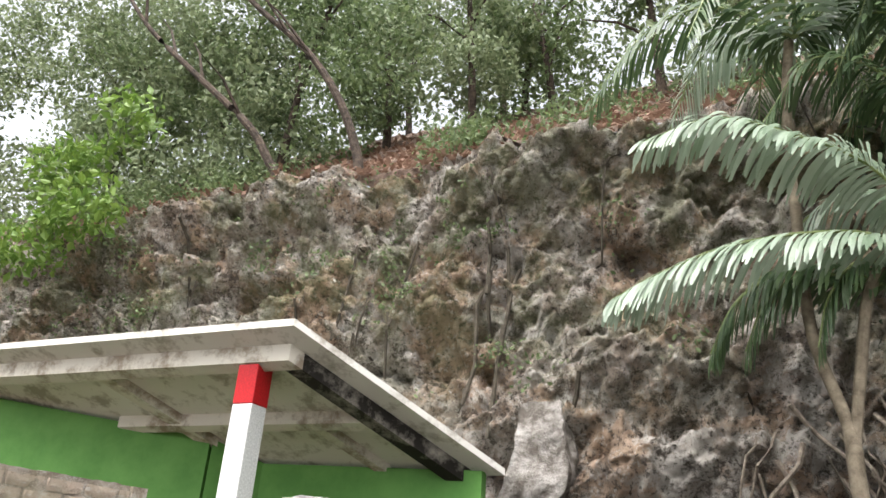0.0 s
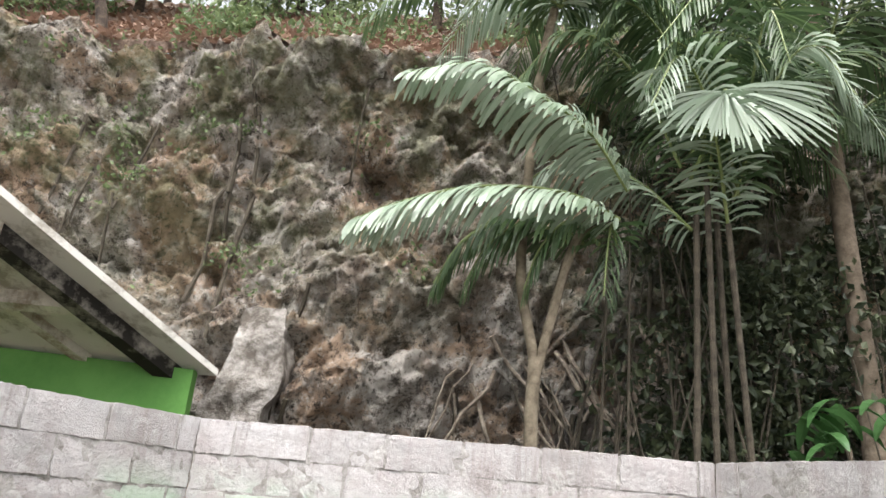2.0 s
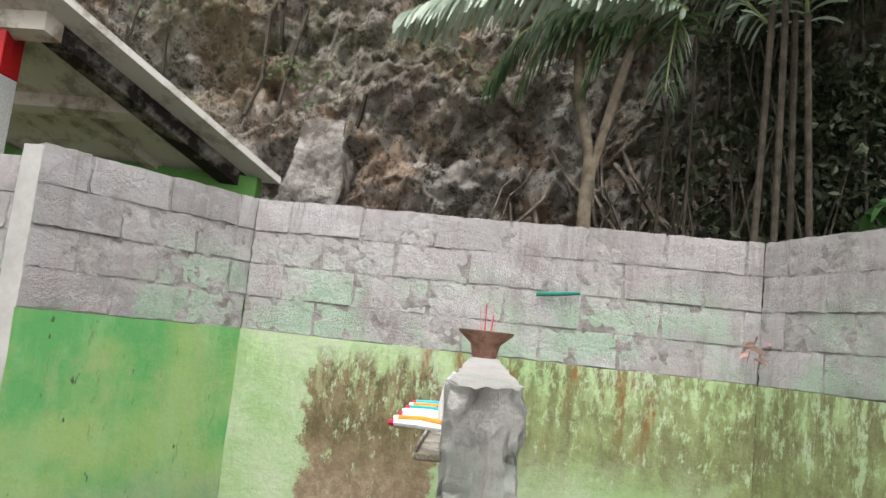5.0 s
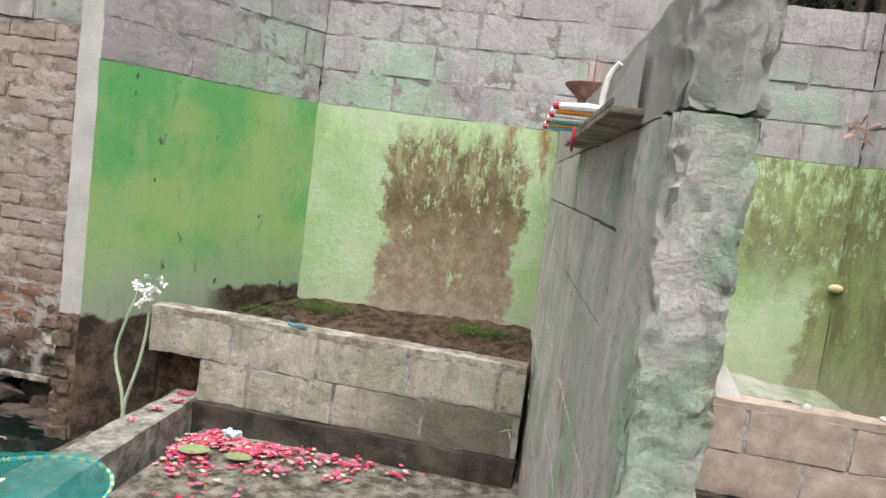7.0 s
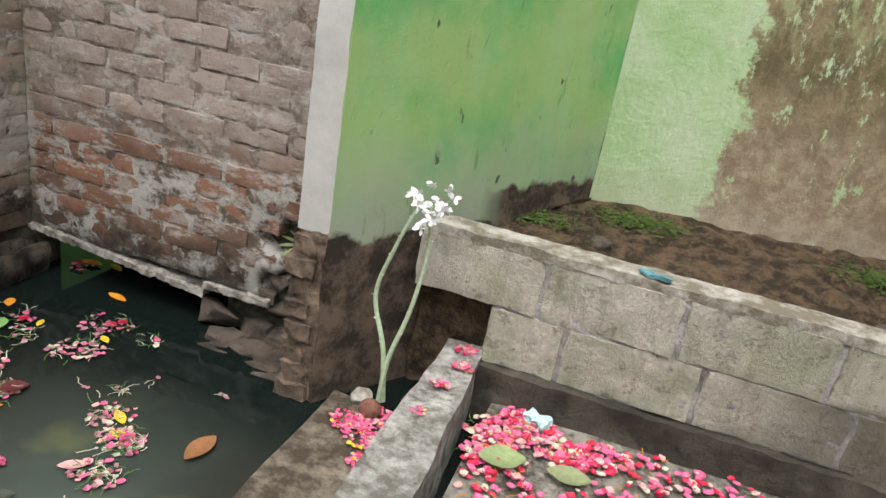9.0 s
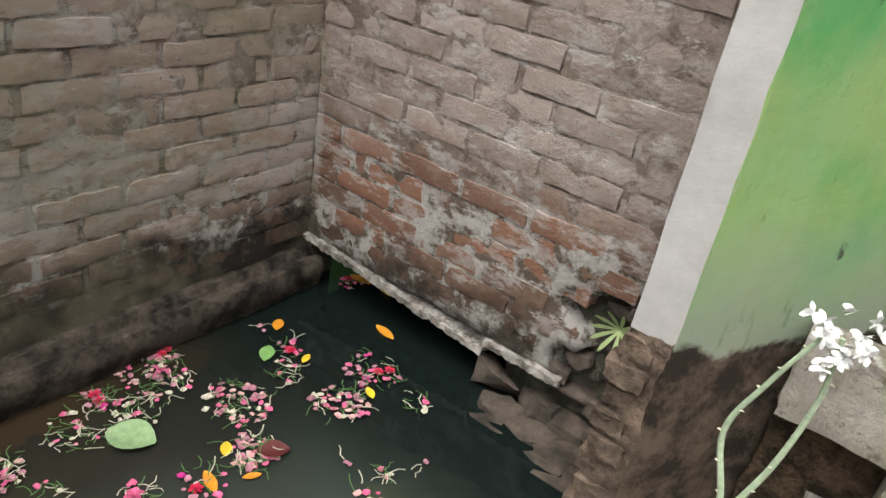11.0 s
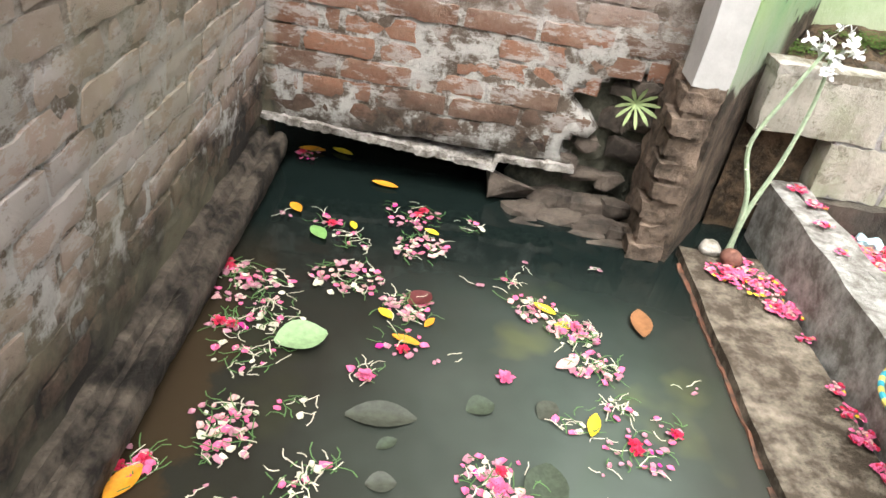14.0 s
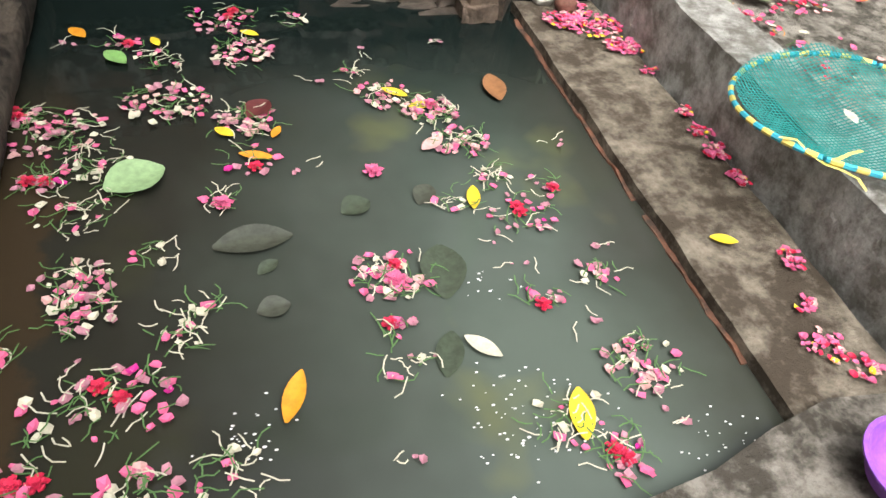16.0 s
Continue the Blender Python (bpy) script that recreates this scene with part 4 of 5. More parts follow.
ff = part("frond", bm, FROND, palm2, "pale fan-like frond hanging open")
bm = bmesh.new()
tube(bm, smooth_path([(2.12, 4.95, 4.3), (2.16, 4.8, 4.9), (2.14, 4.45, 5.12)], 6), [0.016] * 13, 6)
part("rachis", bm, RACHIS, ff)
for k in range(20):
    a = k * 0.67 + prng.uniform(-0.2, 0.2)
    r = prng.uniform(0.8, 1.7)
    c = Vector((2.1 + prng.uniform(-0.15, 0.3), 5.0, 4.5 + prng.uniform(-0.4, 0.5)))
    up = prng.uniform(0.5, 1.6)
    frond(palm2, [c, c + Vector((math.cos(a) * r * 0.35, math.sin(a) * r * 0.25, up * 0.7)), c + Vector((math.cos(a) * r * 0.8, math.sin(a) * r * 0.4, up)), c + Vector((math.cos(a) * r * 1.2, math.sin(a) * r * 0.5, up * 0.55))],
          0.34, 0.024, FRONDDARK if k % 4 else FROND, prng, 1.0, 0.04)
palm3 = thing("palm", "tall palm behind with dark arching fronds", "palm tree", (0, 0, 0), "palms")
bm = bmesh.new()
tube(bm, [(3.4, 5.3, 0.0), (3.4, 5.3, 3.0), (3.3, 5.4, 6.6)], [0.10, 0.09, 0.07], 12)
part("trunk", bm, BARK, palm3, smooth=True)
for k in range(16):
    a = k * 0.8
    r = prng.uniform(1.2, 2.2)
    c = Vector((3.3, 5.4, 5.2 + 0.12 * k))
    frond(palm3, [c, c + Vector((math.cos(a) * r * 0.4, math.sin(a) * r * 0.3, 0.6)), c + Vector((math.cos(a) * r * 0.8, math.sin(a) * r * 0.5, 0.5)), c + Vector((math.cos(a) * r * 1.2, math.sin(a) * r * 0.6, -0.3))],
          0.40, 0.028, FRONDDARK, prng, 1.1, 0.05)

# ---- forest ----
frng = np.random.default_rng(11)


def slope_z(y):
    return CZ + (y - CY - 0.2) / 6.2 * 5.4 if y > CY + 0.2 else CZ


DARKTRUNK = mat_simple("dark brown bark", (0.022, 0.016, 0.012), (0.09, 0.065, 0.048), 8, 0.95, 0.9, 0.012)


def tree(base, pts, radius, crowns, leaf, material, label):
    ob = thing("tree", label, "tree", (0, 0, 0), "slope trees")
    path = smooth_path([base] + pts, 6)
    bm = bmesh.new()
    tube(bm, path, [radius * (1 - 0.6 * i / len(path)) for i in range(len(path))], 8)
    for k in range(4):
        i = len(path) * (4 + k) // 9
        p = path[i]
        q = p + Vector((frng.uniform(-1, 1), frng.uniform(-0.6, 0.4), frng.uniform(0.5, 1.2))) * 1.3
        tube(bm, [p, p.lerp(q, 0.5) + Vector((0, 0, 0.15)), q], [radius * 0.4, radius * 0.25, radius * 0.1], 6)
    part("trunk", bm, DARKTRUNK, ob, smooth=True)
    vs, fs = [], []
    for c, s, n in crowns:
        v, f = leaves(n, c, s, leaf, frng)
        o = len(vs)
        vs += v
        fs += [tuple(i + o for i in q) for q in f]
    new("crown", np_mesh("crown", vs, fs, material)).parent = ob
    return ob


tree((-4.45, 7.0, 6.8), [(-4.55, 7.1, 7.4), (-5.0, 7.1, 8.5), (-5.8, 7.1, 9.7), (-7.2, 7.1, 11.2), (-8.4, 7.1, 12.8)], 0.085, [((-6.6, 8.4, 11.4), (2.4, 0.8, 1.3), 1500), ((-5.2, 8.2, 10.2), (1.5, 0.6, 1.0), 700)], 0.12, LEAF, "leaning slope tree with thin brown trunk")
tree((-5.45, 7.0, 6.8), [(-6.1, 7.1, 7.6), (-6.7, 7.1, 8.45), (-8.2, 7.1, 9.9), (-9.8, 7.1, 11.5), (-11.4, 7.1, 13.6)], 0.085, [((-8.8, 8.3, 11.0), (2.4, 0.8, 1.5), 1700)], 0.12, LEAF, "leaning slope tree with thin dark trunk")
spots = [(-11.5, 8.6), (-9.4, 9.2), (-7.4, 8.8), (-5.6, 9.6), (-3.7, 9.2), (-2.6, 10.4), (-0.6, 9.6), (0.7, 9.0), (2.2, 9.5), (3.8, 8.8), (5.4, 9.4), (7.4, 8.6), (-10.5, 11.5), (-6.5, 12.0), (-3.6, 11.5), (3.0, 12.0), (6.5, 11.5), (-8.6, 10.4), (-4.4, 12.6), (-12.5, 10.2)]
for i, (x, y) in enumerate(spots):
    z = slope_z(y)
    h = frng.uniform(2.8, 4.4)
    lx = frng.uniform(-0.8, 0.8)
    crowns = []
    for k in range(6):
        crowns.append(((x + lx + frng.uniform(-1.2, 1.2), y + frng.uniform(-0.6, 0.6), z + h * frng.uniform(0.15, 1.15)), (frng.uniform(0.7, 1.4), 0.8, frng.uniform(0.6, 1.1)), 520))
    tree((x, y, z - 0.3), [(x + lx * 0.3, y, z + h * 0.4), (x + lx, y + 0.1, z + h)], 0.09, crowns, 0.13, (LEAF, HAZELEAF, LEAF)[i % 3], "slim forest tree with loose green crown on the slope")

# bushes and creepers over the slope, the brow and the dark right side
vs, fs = [], []
for k in range(190):
    x = frng.uniform(-13, 9)
    y = CY + abs(frng.normal()) * 1.6
    if -6.3 < x < -3.2 and frng.uniform() < 0.8:
        continue
    v, f = leaves(int(frng.uniform(60, 200)), (x, y, slope_z(y) + 0.15), (0.6, 0.5, 0.45), 0.09, frng)
    o = len(vs)
    vs += v
    fs += [tuple(i + o for i in q) for q in f]
tagged(new("undergrowth", np_mesh("undergrowth", vs, fs, LEAF)), "thin green undergrowth on the slope", kind="stuff")
vs, fs = [], []
for k in range(150):
    x, z = frng.uniform(-12, 8), frng.uniform(3.2, 6.9)
    p = cliff_point(x, z / CZ)
    v, f = leaves(int(frng.uniform(10, 60)), (x, p.y - 0.08, z), (0.35, 0.10, 0.25), 0.06, frng)
    o = len(vs)
    vs += v
    fs += [tuple(i + o for i in q) for q in f]
tagged(new("creepers", np_mesh("creepers", vs, fs, LEAF)), "small creepers rooted in the cliff face", kind="stuff")
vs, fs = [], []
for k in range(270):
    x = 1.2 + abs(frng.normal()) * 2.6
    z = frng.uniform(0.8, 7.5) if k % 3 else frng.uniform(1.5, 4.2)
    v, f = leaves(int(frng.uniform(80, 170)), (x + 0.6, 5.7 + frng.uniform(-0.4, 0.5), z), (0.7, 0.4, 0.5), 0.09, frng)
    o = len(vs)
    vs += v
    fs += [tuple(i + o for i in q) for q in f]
tagged(new("thicket", np_mesh("thicket", vs, fs, SHADELEAF)), "shade-dark thicket of small leaves at the cliff", kind="stuff")
vs, fs = [], []
for cx, cz, n in ((-8.9, 7.4, 420), (-8.4, 6.6, 420), (-9.3, 6.2, 350), (-8.0, 8.0, 260)):
    v, f = leaves(n, (cx, 5.9, cz), (0.75, 0.5, 0.6), 0.16, frng)
    o = len(vs)
    vs += v
    fs += [tuple(i + o for i in q) for q in f]
tagged(new("bush", np_mesh("bush", vs, fs, BRIGHTLEAF)), "bright green bush over the cliff brow", "bush")
vs, fs = [], []
for k in range(16000):
    x, y = frng.uniform(-12, 9), CY + 0.1 + abs(frng.normal()) * 1.7
    u = (y - CY - 0.2) / 6.2 + 1
    p = cliff_point(x, max(0.97, u))
    q = Vector((p.x, p.y, p.z + 0.03))
    a = frng.uniform(0, 6.28)
    s = frng.uniform(0.03, 0.08)
    d, e = Vector((math.cos(a), math.sin(a) * 0.6, frng.uniform(-0.3, 0.9))) * s, Vector((-math.sin(a), math.cos(a) * 0.6, 0.5)) * s * 0.5
    o = len(vs)
    vs += [q, q + d + e, q + d * 2, q + d - e]
    fs.append((o, o + 1, o + 2, o + 3))
tagged(new("fallen_leaves", np_mesh("fallen_leaves", vs, fs, DEADLEAF)), "dry brown fallen leaves on the slope", kind="stuff")

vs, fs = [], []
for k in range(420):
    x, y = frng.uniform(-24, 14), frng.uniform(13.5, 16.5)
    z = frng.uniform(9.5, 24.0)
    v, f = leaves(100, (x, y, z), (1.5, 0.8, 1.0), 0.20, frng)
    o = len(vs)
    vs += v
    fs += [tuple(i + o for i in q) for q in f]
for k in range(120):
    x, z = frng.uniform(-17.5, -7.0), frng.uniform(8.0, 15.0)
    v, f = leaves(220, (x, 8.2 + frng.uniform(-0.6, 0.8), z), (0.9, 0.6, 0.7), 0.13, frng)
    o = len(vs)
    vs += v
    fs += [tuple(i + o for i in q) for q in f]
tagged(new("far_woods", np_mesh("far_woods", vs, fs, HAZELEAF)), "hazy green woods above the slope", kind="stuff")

# hanging roots and thin stems
bm = bmesh.new()
for k in range(46):
    x, z0 = frng.uniform(-7.5, 6.5), frng.uniform(2.0, 7.2)
    n = 7
    pts = []
    wob = frng.uniform(-0.5, 0.5)
    for i in range(n):
        z = z0 - i * frng.uniform(0.12, 0.4)
        p = cliff_point(x + wob * i * 0.14, max(0.02, min(z / CZ, 1.0)))
        pts.append((p.x, p.y - 0.05, z))
    tube(bm, pts, [frng.uniform(0.010, 0.024)] * n, 5)
for k in range(60):
    x = frng.uniform(1.2, 5.5)
    y = frng.uniform(5.0, 5.8)
    h = frng.uniform(2.6, 6.0)
    tube(bm, [(x, y, 0), (x + frng.uniform(-0.2, 0.2), y, h * 0.5), (x + frng.uniform(-0.6, 0.6), y, h)], [0.016, 0.012, 0.006], 5)
part("roots", bm, DARKBARK, None, "thin hanging roots and stems on the cliff", True, "stuff")
broad = thing("broad_leaved_plant", "glossy dark green broad-leaved plant behind the wall", "plant", (2.92, 4.7, 0))
for k in range(46):
    a = prng.uniform(0, 6.28)
    bm = bmesh.new()
    p0 = Vector((prng.uniform(-0.4, 0.4), prng.uniform(-0.2, 0.2), prng.uniform(2.2, 2.95)))
    d = Vector((math.cos(a), math.sin(a) * 0.5, prng.uniform(0.1, 0.9)))
    prev = None
    pos = p0.copy()
    for i in range(6):
        w = 0.048 * math.sin(math.pi * min(1, (i + 0.4) / 5.6)) + 0.004
        s = Vector((-d.y, d.x, 0)).normalized() * w
        row = (bm.verts.new(pos - s), bm.verts.new(pos + Vector((0, 0, -w * 0.35))), bm.verts.new(pos + s))
        if prev:
            bm.faces.new((prev[0], prev[1], row[1], row[0]))
            bm.faces.new((prev[1], prev[2], row[2], row[1]))
        prev = row
        d = (d + Vector((0, 0, -0.42))).normalized()
        pos = pos + d * 0.068
    part("leaf", bm, BROADLEAF, broad)
bm = bmesh.new()
tube(bm, [(0, 0, 0), (0.03, 0, 1.3), (0, 0, 2.6)], [0.03, 0.025, 0.012], 6)
part("stem", bm, BARK, broad)

# ---- petals, leaves and stems ----
PINK, PEACH, CRIMSON = mat_flat("pink petal", (0.66, 0.13, 0.27)), mat_flat("pale peach petal", (0.62, 0.36, 0.34)), mat_flat("red petal", (0.58, 0.02, 0.07))
MAGENTA, CREAM, SHRED = mat_flat("magenta petal", (0.50, 0.02, 0.22)), mat_flat("cream blossom", (0.55, 0.52, 0.40)), mat_flat("green shreds", (0.08, 0.17, 0.05))
YELLOW, ORANGE, PLAINGREEN = mat_flat("yellow leaf", (0.72, 0.52, 0.03)), mat_flat("orange leaf", (0.68, 0.28, 0.02)), mat_flat("waxy green leaf", (0.20, 0.38, 0.12), 0.4)
MAROON, LILAC = mat_flat("maroon dead leaf", (0.10, 0.02, 0.02)), mat_flat("faded lilac petal", (0.42, 0.19, 0.24))
crng = random.Random(21)


def petal(bm, x, y, z, r, rise=0.3):
    a = crng.uniform(0, 6.28)
    c = bm.verts.new((x, y, z))
    k = 6
    tilt = crng.uniform(-0.5, 0.5)
    ring = []
    for i in range(k):
        t = a + i * 2 * math.pi / k
        rr = r * crng.uniform(0.75, 1.1) * (1.0 if i % 3 else 0.72)
        ring.append(bm.verts.new((x + math.cos(t) * rr, y + math.sin(t) * rr, z + r * rise + math.cos(t) * r * tilt * 0.4 + crng.uniform(0, r * 0.3))))
    for i in range(k):
        bm.faces.new((c, ring[i], ring[(i + 1) % k]))


def shred(bm, x, y, z, L, w):
    a = crng.uniform(0, 6.28)
    p = Vector((x, y, z + 0.004))
    prev = None
    for i in range(4):
        s = Vector((-math.sin(a), math.cos(a), 0)) * w
        row = (bm.verts.new(p - s), bm.verts.new(p + s))
        if prev:
            bm.faces.new((prev[0], prev[1], row[1], row[0]))
        prev = row
        p = p + Vector((math.cos(a), math.sin(a), crng.uniform(-0.1, 0.3))) * L / 3
        a += crng.uniform(-0.9, 0.9)


def bloom(bm, x, y, z, r):
    """A rose head of several rings of petals."""
    for ring_r, n, lift in ((0.75, 6, 0.15), (0.45, 5, 0.55), (0.18, 3, 0.9)):
        for i in range(n):
            t = i * 2 * math.pi / n + ring_r * 3
            petal(bm, x + math.cos(t) * r * ring_r, y + math.sin(t) * r * ring_r, z + r * lift * 0.5, r * 0.45, 0.5)


def cluster(x, y, z, r, counts, label, size=0.0098, group="floating flower clusters"):
    """counts: (part name, material, number, shape)."""
    ob = thing("flower_cluster", label, "flowers", (x, y, z), group)
    for nm, mat, n, shape in counts:
        if shape == "bloom":
            for _ in range(n):
                a, q = crng.uniform(0, 6.28), r * crng.uniform(0, 1) ** 0.6
                bm = bmesh.new()
                bloom(bm, math.cos(a) * q * 0.7, math.sin(a) * q * 0.56, 0.003, size * 1.6)
                part("rose_head", bm, mat, ob)
            continue
        bm = bmesh.new()
        for _ in range(n):
            a, q = crng.uniform(0, 6.28), r * crng.uniform(0, 1) ** 0.6
            px_, py_ = math.cos(a) * q, math.sin(a) * q * 0.8
            if shape == "petal":
                petal(bm, px_, py_, crng.uniform(0.001, 0.006), size * crng.uniform(0.6, 1.4))
            else:
                shred(bm, px_, py_, crng.uniform(0.001, 0.006), crng.uniform(0.02, 0.055), 0.0013)
        part(nm, bm, mat, ob, kind="stuff")
    return ob


def small_leaf(x, y, z, L, w, angle, material, label, name="fallen_leaf", curl=0.15):
    bm = bmesh.new()
    prev = None
    for i in range(8):
        t = i / 7
        ww = w * math.sin(math.pi * min(0.985, 0.03 + t * 0.95)) ** 0.8 * 0.5
        row = [bm.verts.new(((t - 0.5) * L, s * ww, 0.003 + abs(s) * ww * 0.3 + curl * L * (t - 0.5) ** 2)) for s in (-1, -0.5, 0, 0.5, 1)]
        if prev:
            for a in range(4):
                bm.faces.new((prev[a], prev[a + 1], row[a + 1], row[a]))
        prev = row
    ob = new(name, mesh_of(name, bm, material, True))
    ob.matrix_world = Matrix.Translation((x, y, z)) @ Matrix.Rotation(angle, 4, "Z")
    return tagged(ob, label, "leaf", "floating leaves")


MIXED = lambda k: [("pink_petals", PINK, 4 * k, "petal"), ("peach_petals", PEACH, 3 * k, "petal"), ("lilac_petals", LILAC, 5 * k, "petal"), ("white_blossoms", CREAM, 3 * k, "shred"), ("white_petals", CREAM, 3 * k, "petal"), ("green_shreds", SHRED, 8 * k, "shred")]
REDS = lambda k: [("red_roses", CRIMSON, 1 + k // 2, "bloom"), ("pink_petals", PINK, 4 * k, "petal"), ("lilac_petals", LILAC, 5 * k, "petal"), ("magenta_petals", MAGENTA, k, "petal"), ("green_shreds", SHRED, 7 * k, "shred"), ("white_blossoms", CREAM, 2 * k, "shred")]
WHITES = lambda k: [("white_blossoms", CREAM, 6 * k, "shred"), ("white_petals", CREAM, 2 * k, "petal"), ("green_shreds", SHRED, 6 * k, "shred"), ("pink_petals", PINK, 2 * k, "petal")]
FLOATING = [(-2.38, 2.63, .10, REDS, 3), (-2.35, 2.46, .09, MIXED, 3), (-2.83, 2.23, .05, REDS, 2), (-2.75, 2.16, .11, MIXED, 4), (-2.76, 2.01, .05, REDS, 2), (-2.68, 2.06, .08, WHITES, 3), (-2.52, 2.25, .10, MIXED, 4),
            (-2.54, 2.44, .06, WHITES, 2), (-2.36, 2.17, .07, MIXED, 3), (-2.36, 2.03, .06, REDS, 1), (-2.43, 1.91, .04, WHITES, 1), (-2.69, 1.91, .08, WHITES, 3), (-2.69, 1.73, .07, MIXED, 2), (-2.56, 1.78, .05, WHITES, 1),
            (-2.81, 1.58, .05, REDS, 2), (-2.14, 1.66, .08, MIXED, 3), (-2.50, 1.62, .06, WHITES, 2), (-2.09, 2.36, .02, WHITES, 1), (-2.02, 2.25, .08, MIXED, 2), (-1.93, 2.17, .07, MIXED, 4), (-1.89, 2.04, .07, MIXED, 3),
            (-1.86, 1.92, .05, WHITES, 2), (-1.83, 1.79, .08, REDS, 2), (-1.75, 1.87, .05, REDS, 1), (-1.92, 1.30, .08, WHITES, 3), (-1.75, 1.38, .08, MIXED, 3), (-1.86, 1.22, .05, REDS, 2), (-1.88, 1.56, .05, REDS, 1),
            (-2.14, 1.66, .05, REDS, 1), (-1.74, 1.60, .05, MIXED, 1), (-2.16, 1.54, .04, REDS, 1), (-2.67, 1.66, .07, MIXED, 2), (-2.60, 1.47, .09, REDS, 3), (-2.68, 1.45, .08, WHITES, 2), (-2.52, 1.57, .05, WHITES, 1),
            (-2.17, 1.46, .04, WHITES, 1), (-2.74, 1.33, .08, REDS, 2), (-2.58, 1.31, .06, MIXED, 2), (-2.45, 1.32, .06, WHITES, 2), (-2.76, 2.93, .05, REDS, 1), (-2.62, 2.52, .05, REDS, 1), (-2.21, 2.62, .05, WHITES, 1), (-1.97, 1.84, .04, WHITES, 1)]
for x, y, r, make, k in FLOATING:
    what = {id(MIXED): "mixed pink, peach and green petals", id(REDS): "red rose heads with pink petals", id(WHITES): "white blossoms and green shreds"}[id(make)]
    cluster(x, y, 0.001, r, make(k), what + " floating on murky water")
for k in range(60):
    x, y = crng.uniform(-2.8, -1.65), crng.uniform(1.25, 2.6)
    if k % 3 == 0:
        cluster(x, y, 0.001, 0.03, [("white_blossoms", CREAM, 2, "shred"), ("lilac_petals", LILAC, 2, "petal")], "stray pale petals floating on the pool", 0.008)
for x, y in ((-2.12, 1.96), (-2.43, 1.90), (-2.14, 1.64), (-1.93, 2.19)):
    cluster(x, y, 0.001, 0.012, [("pink_rose", PINK, 1, "bloom")], "single pink rose head on the water", 0.013)
GREYGREEN = mat_flat("pale waxy leaf", (0.27, 0.40, 0.20), 0.4)
LEAVES = [(-2.59, 1.99, .125, .105, .5, GREYGREEN, "large rounded pale green leaf on the water"), (-2.64, 2.45, .075, .045, -.9, PLAINGREEN, "pointed green leaf on the water"), (-2.35, 2.04, .075, .028, -.3, ORANGE, "orange leaf on the water"),
          (-2.41, 2.13, .05, .028, -.7, YELLOW, "yellow leaf on the water"), (-2.49, 2.80, .09, .035, -.2, ORANGE, "orange leaf on the water"), (-2.76, 2.97, .09, .04, .1, ORANGE, "curled orange leaf on the water"),
          (-2.66, 2.99, .08, .035, -.4, YELLOW, "yellow-green leaf on the water"), (-2.73, 2.57, .06, .035, -.9, ORANGE, "orange leaf on the water"), (-2.55, 2.52, .045, .022, -1.2, YELLOW, "yellow leaf on the water"),
          (-2.33, 2.21, .08, .06, .9, MAROON, "torn maroon leaf on the water"), (-2.30, 2.12, .045, .02, 1.1, ORANGE, "thin orange leaf on the water"), (-1.92, 1.85, .075, .030, 1.3, YELLOW, "curved yellow leaf on the water"),
          (-2.00, 2.25, .07, .03, -.6, YELLOW, "yellow leaf among petals on the water"), (-1.74, 2.25, .12, .06, 1.5, mat_flat("tan leaf", (0.26, 0.12, 0.05)), "half-sunken tan leaf in the pool"), (-2.81, 1.54, .09, .045, 1.2, ORANGE, "orange leaf by the footing"),
          (-2.35, 1.43, .10, .035, 1.2, ORANGE, "long orange leaf on the water"), (-2.02, 1.47, .075, .032, -.8, CREAM, "cream leaf on the water"), (-1.90, 1.31, .10, .045, 1.3, YELLOW, "bright yellow leaf among petals"),
          (-1.95, 2.19, .06, .03, .1, YELLOW, "yellow leaf on the water"), (-2.32, 2.55, .05, .025, -.5, YELLOW, "yellow leaf among petals"), (-1.45, 1.62, .06, .028, -.4, YELLOW, "faded yellow leaf on the ledge"), (-1.96, 2.04, .07, .035, 0.6, PEACH, "brown curled leaf among petals")]
for x, y, L, w, a, mat, lab in LEAVES:
    small_leaf(x, y, 0.004 if x < -1.5 else 0.036, L, w, a, mat, lab)
DENSE = lambda k: [("pink_petals", PINK, 30 * k, "petal"), ("red_petals", CRIMSON, 10 * k, "petal"), ("peach_petals", PEACH, 10 * k, "petal"), ("yellow_petals", YELLOW, 3 * k, "petal")]
for x, y, z, r, k in ((-1.36, 2.50, .034, .09, 4), (-1.44, 2.53, .034, .06, 2), (-1.31, 2.38, .034, .06, 2), (-1.38, 2.60, .034, .05, 1), (-1.30, 2.25, .034, .03, 0.3), (-1.295, 2.06, .034, .03, 0.4), (-1.295, 1.98, .034, .035, 0.6), (-1.295, 1.90, .034, .04, 1), (-1.30, 1.80, .034, .035, 0.6),
                   (-1.33, 1.55, .034, .04, 0.5), (-1.38, 1.43, .034, .03, 0.4), (-1.40, 1.34, .034, .05, 0.8), (-1.36, 1.28, .034, .04, 0.5), (-1.19, 2.80, .220, .035, 0.6), (-1.17, 2.70, .220, .035, 0.6), (-1.20, 2.57, .220, .03, 0.4), (-1.22, 2.42, .220, .03, 0.2)):
    cluster(x, y, z, r, [(a, b, max(1, int(c * k)), d) for a, b, c, d in DENSE(1)], "pink and red rose petals piled on wet concrete", 0.008, "petal piles")
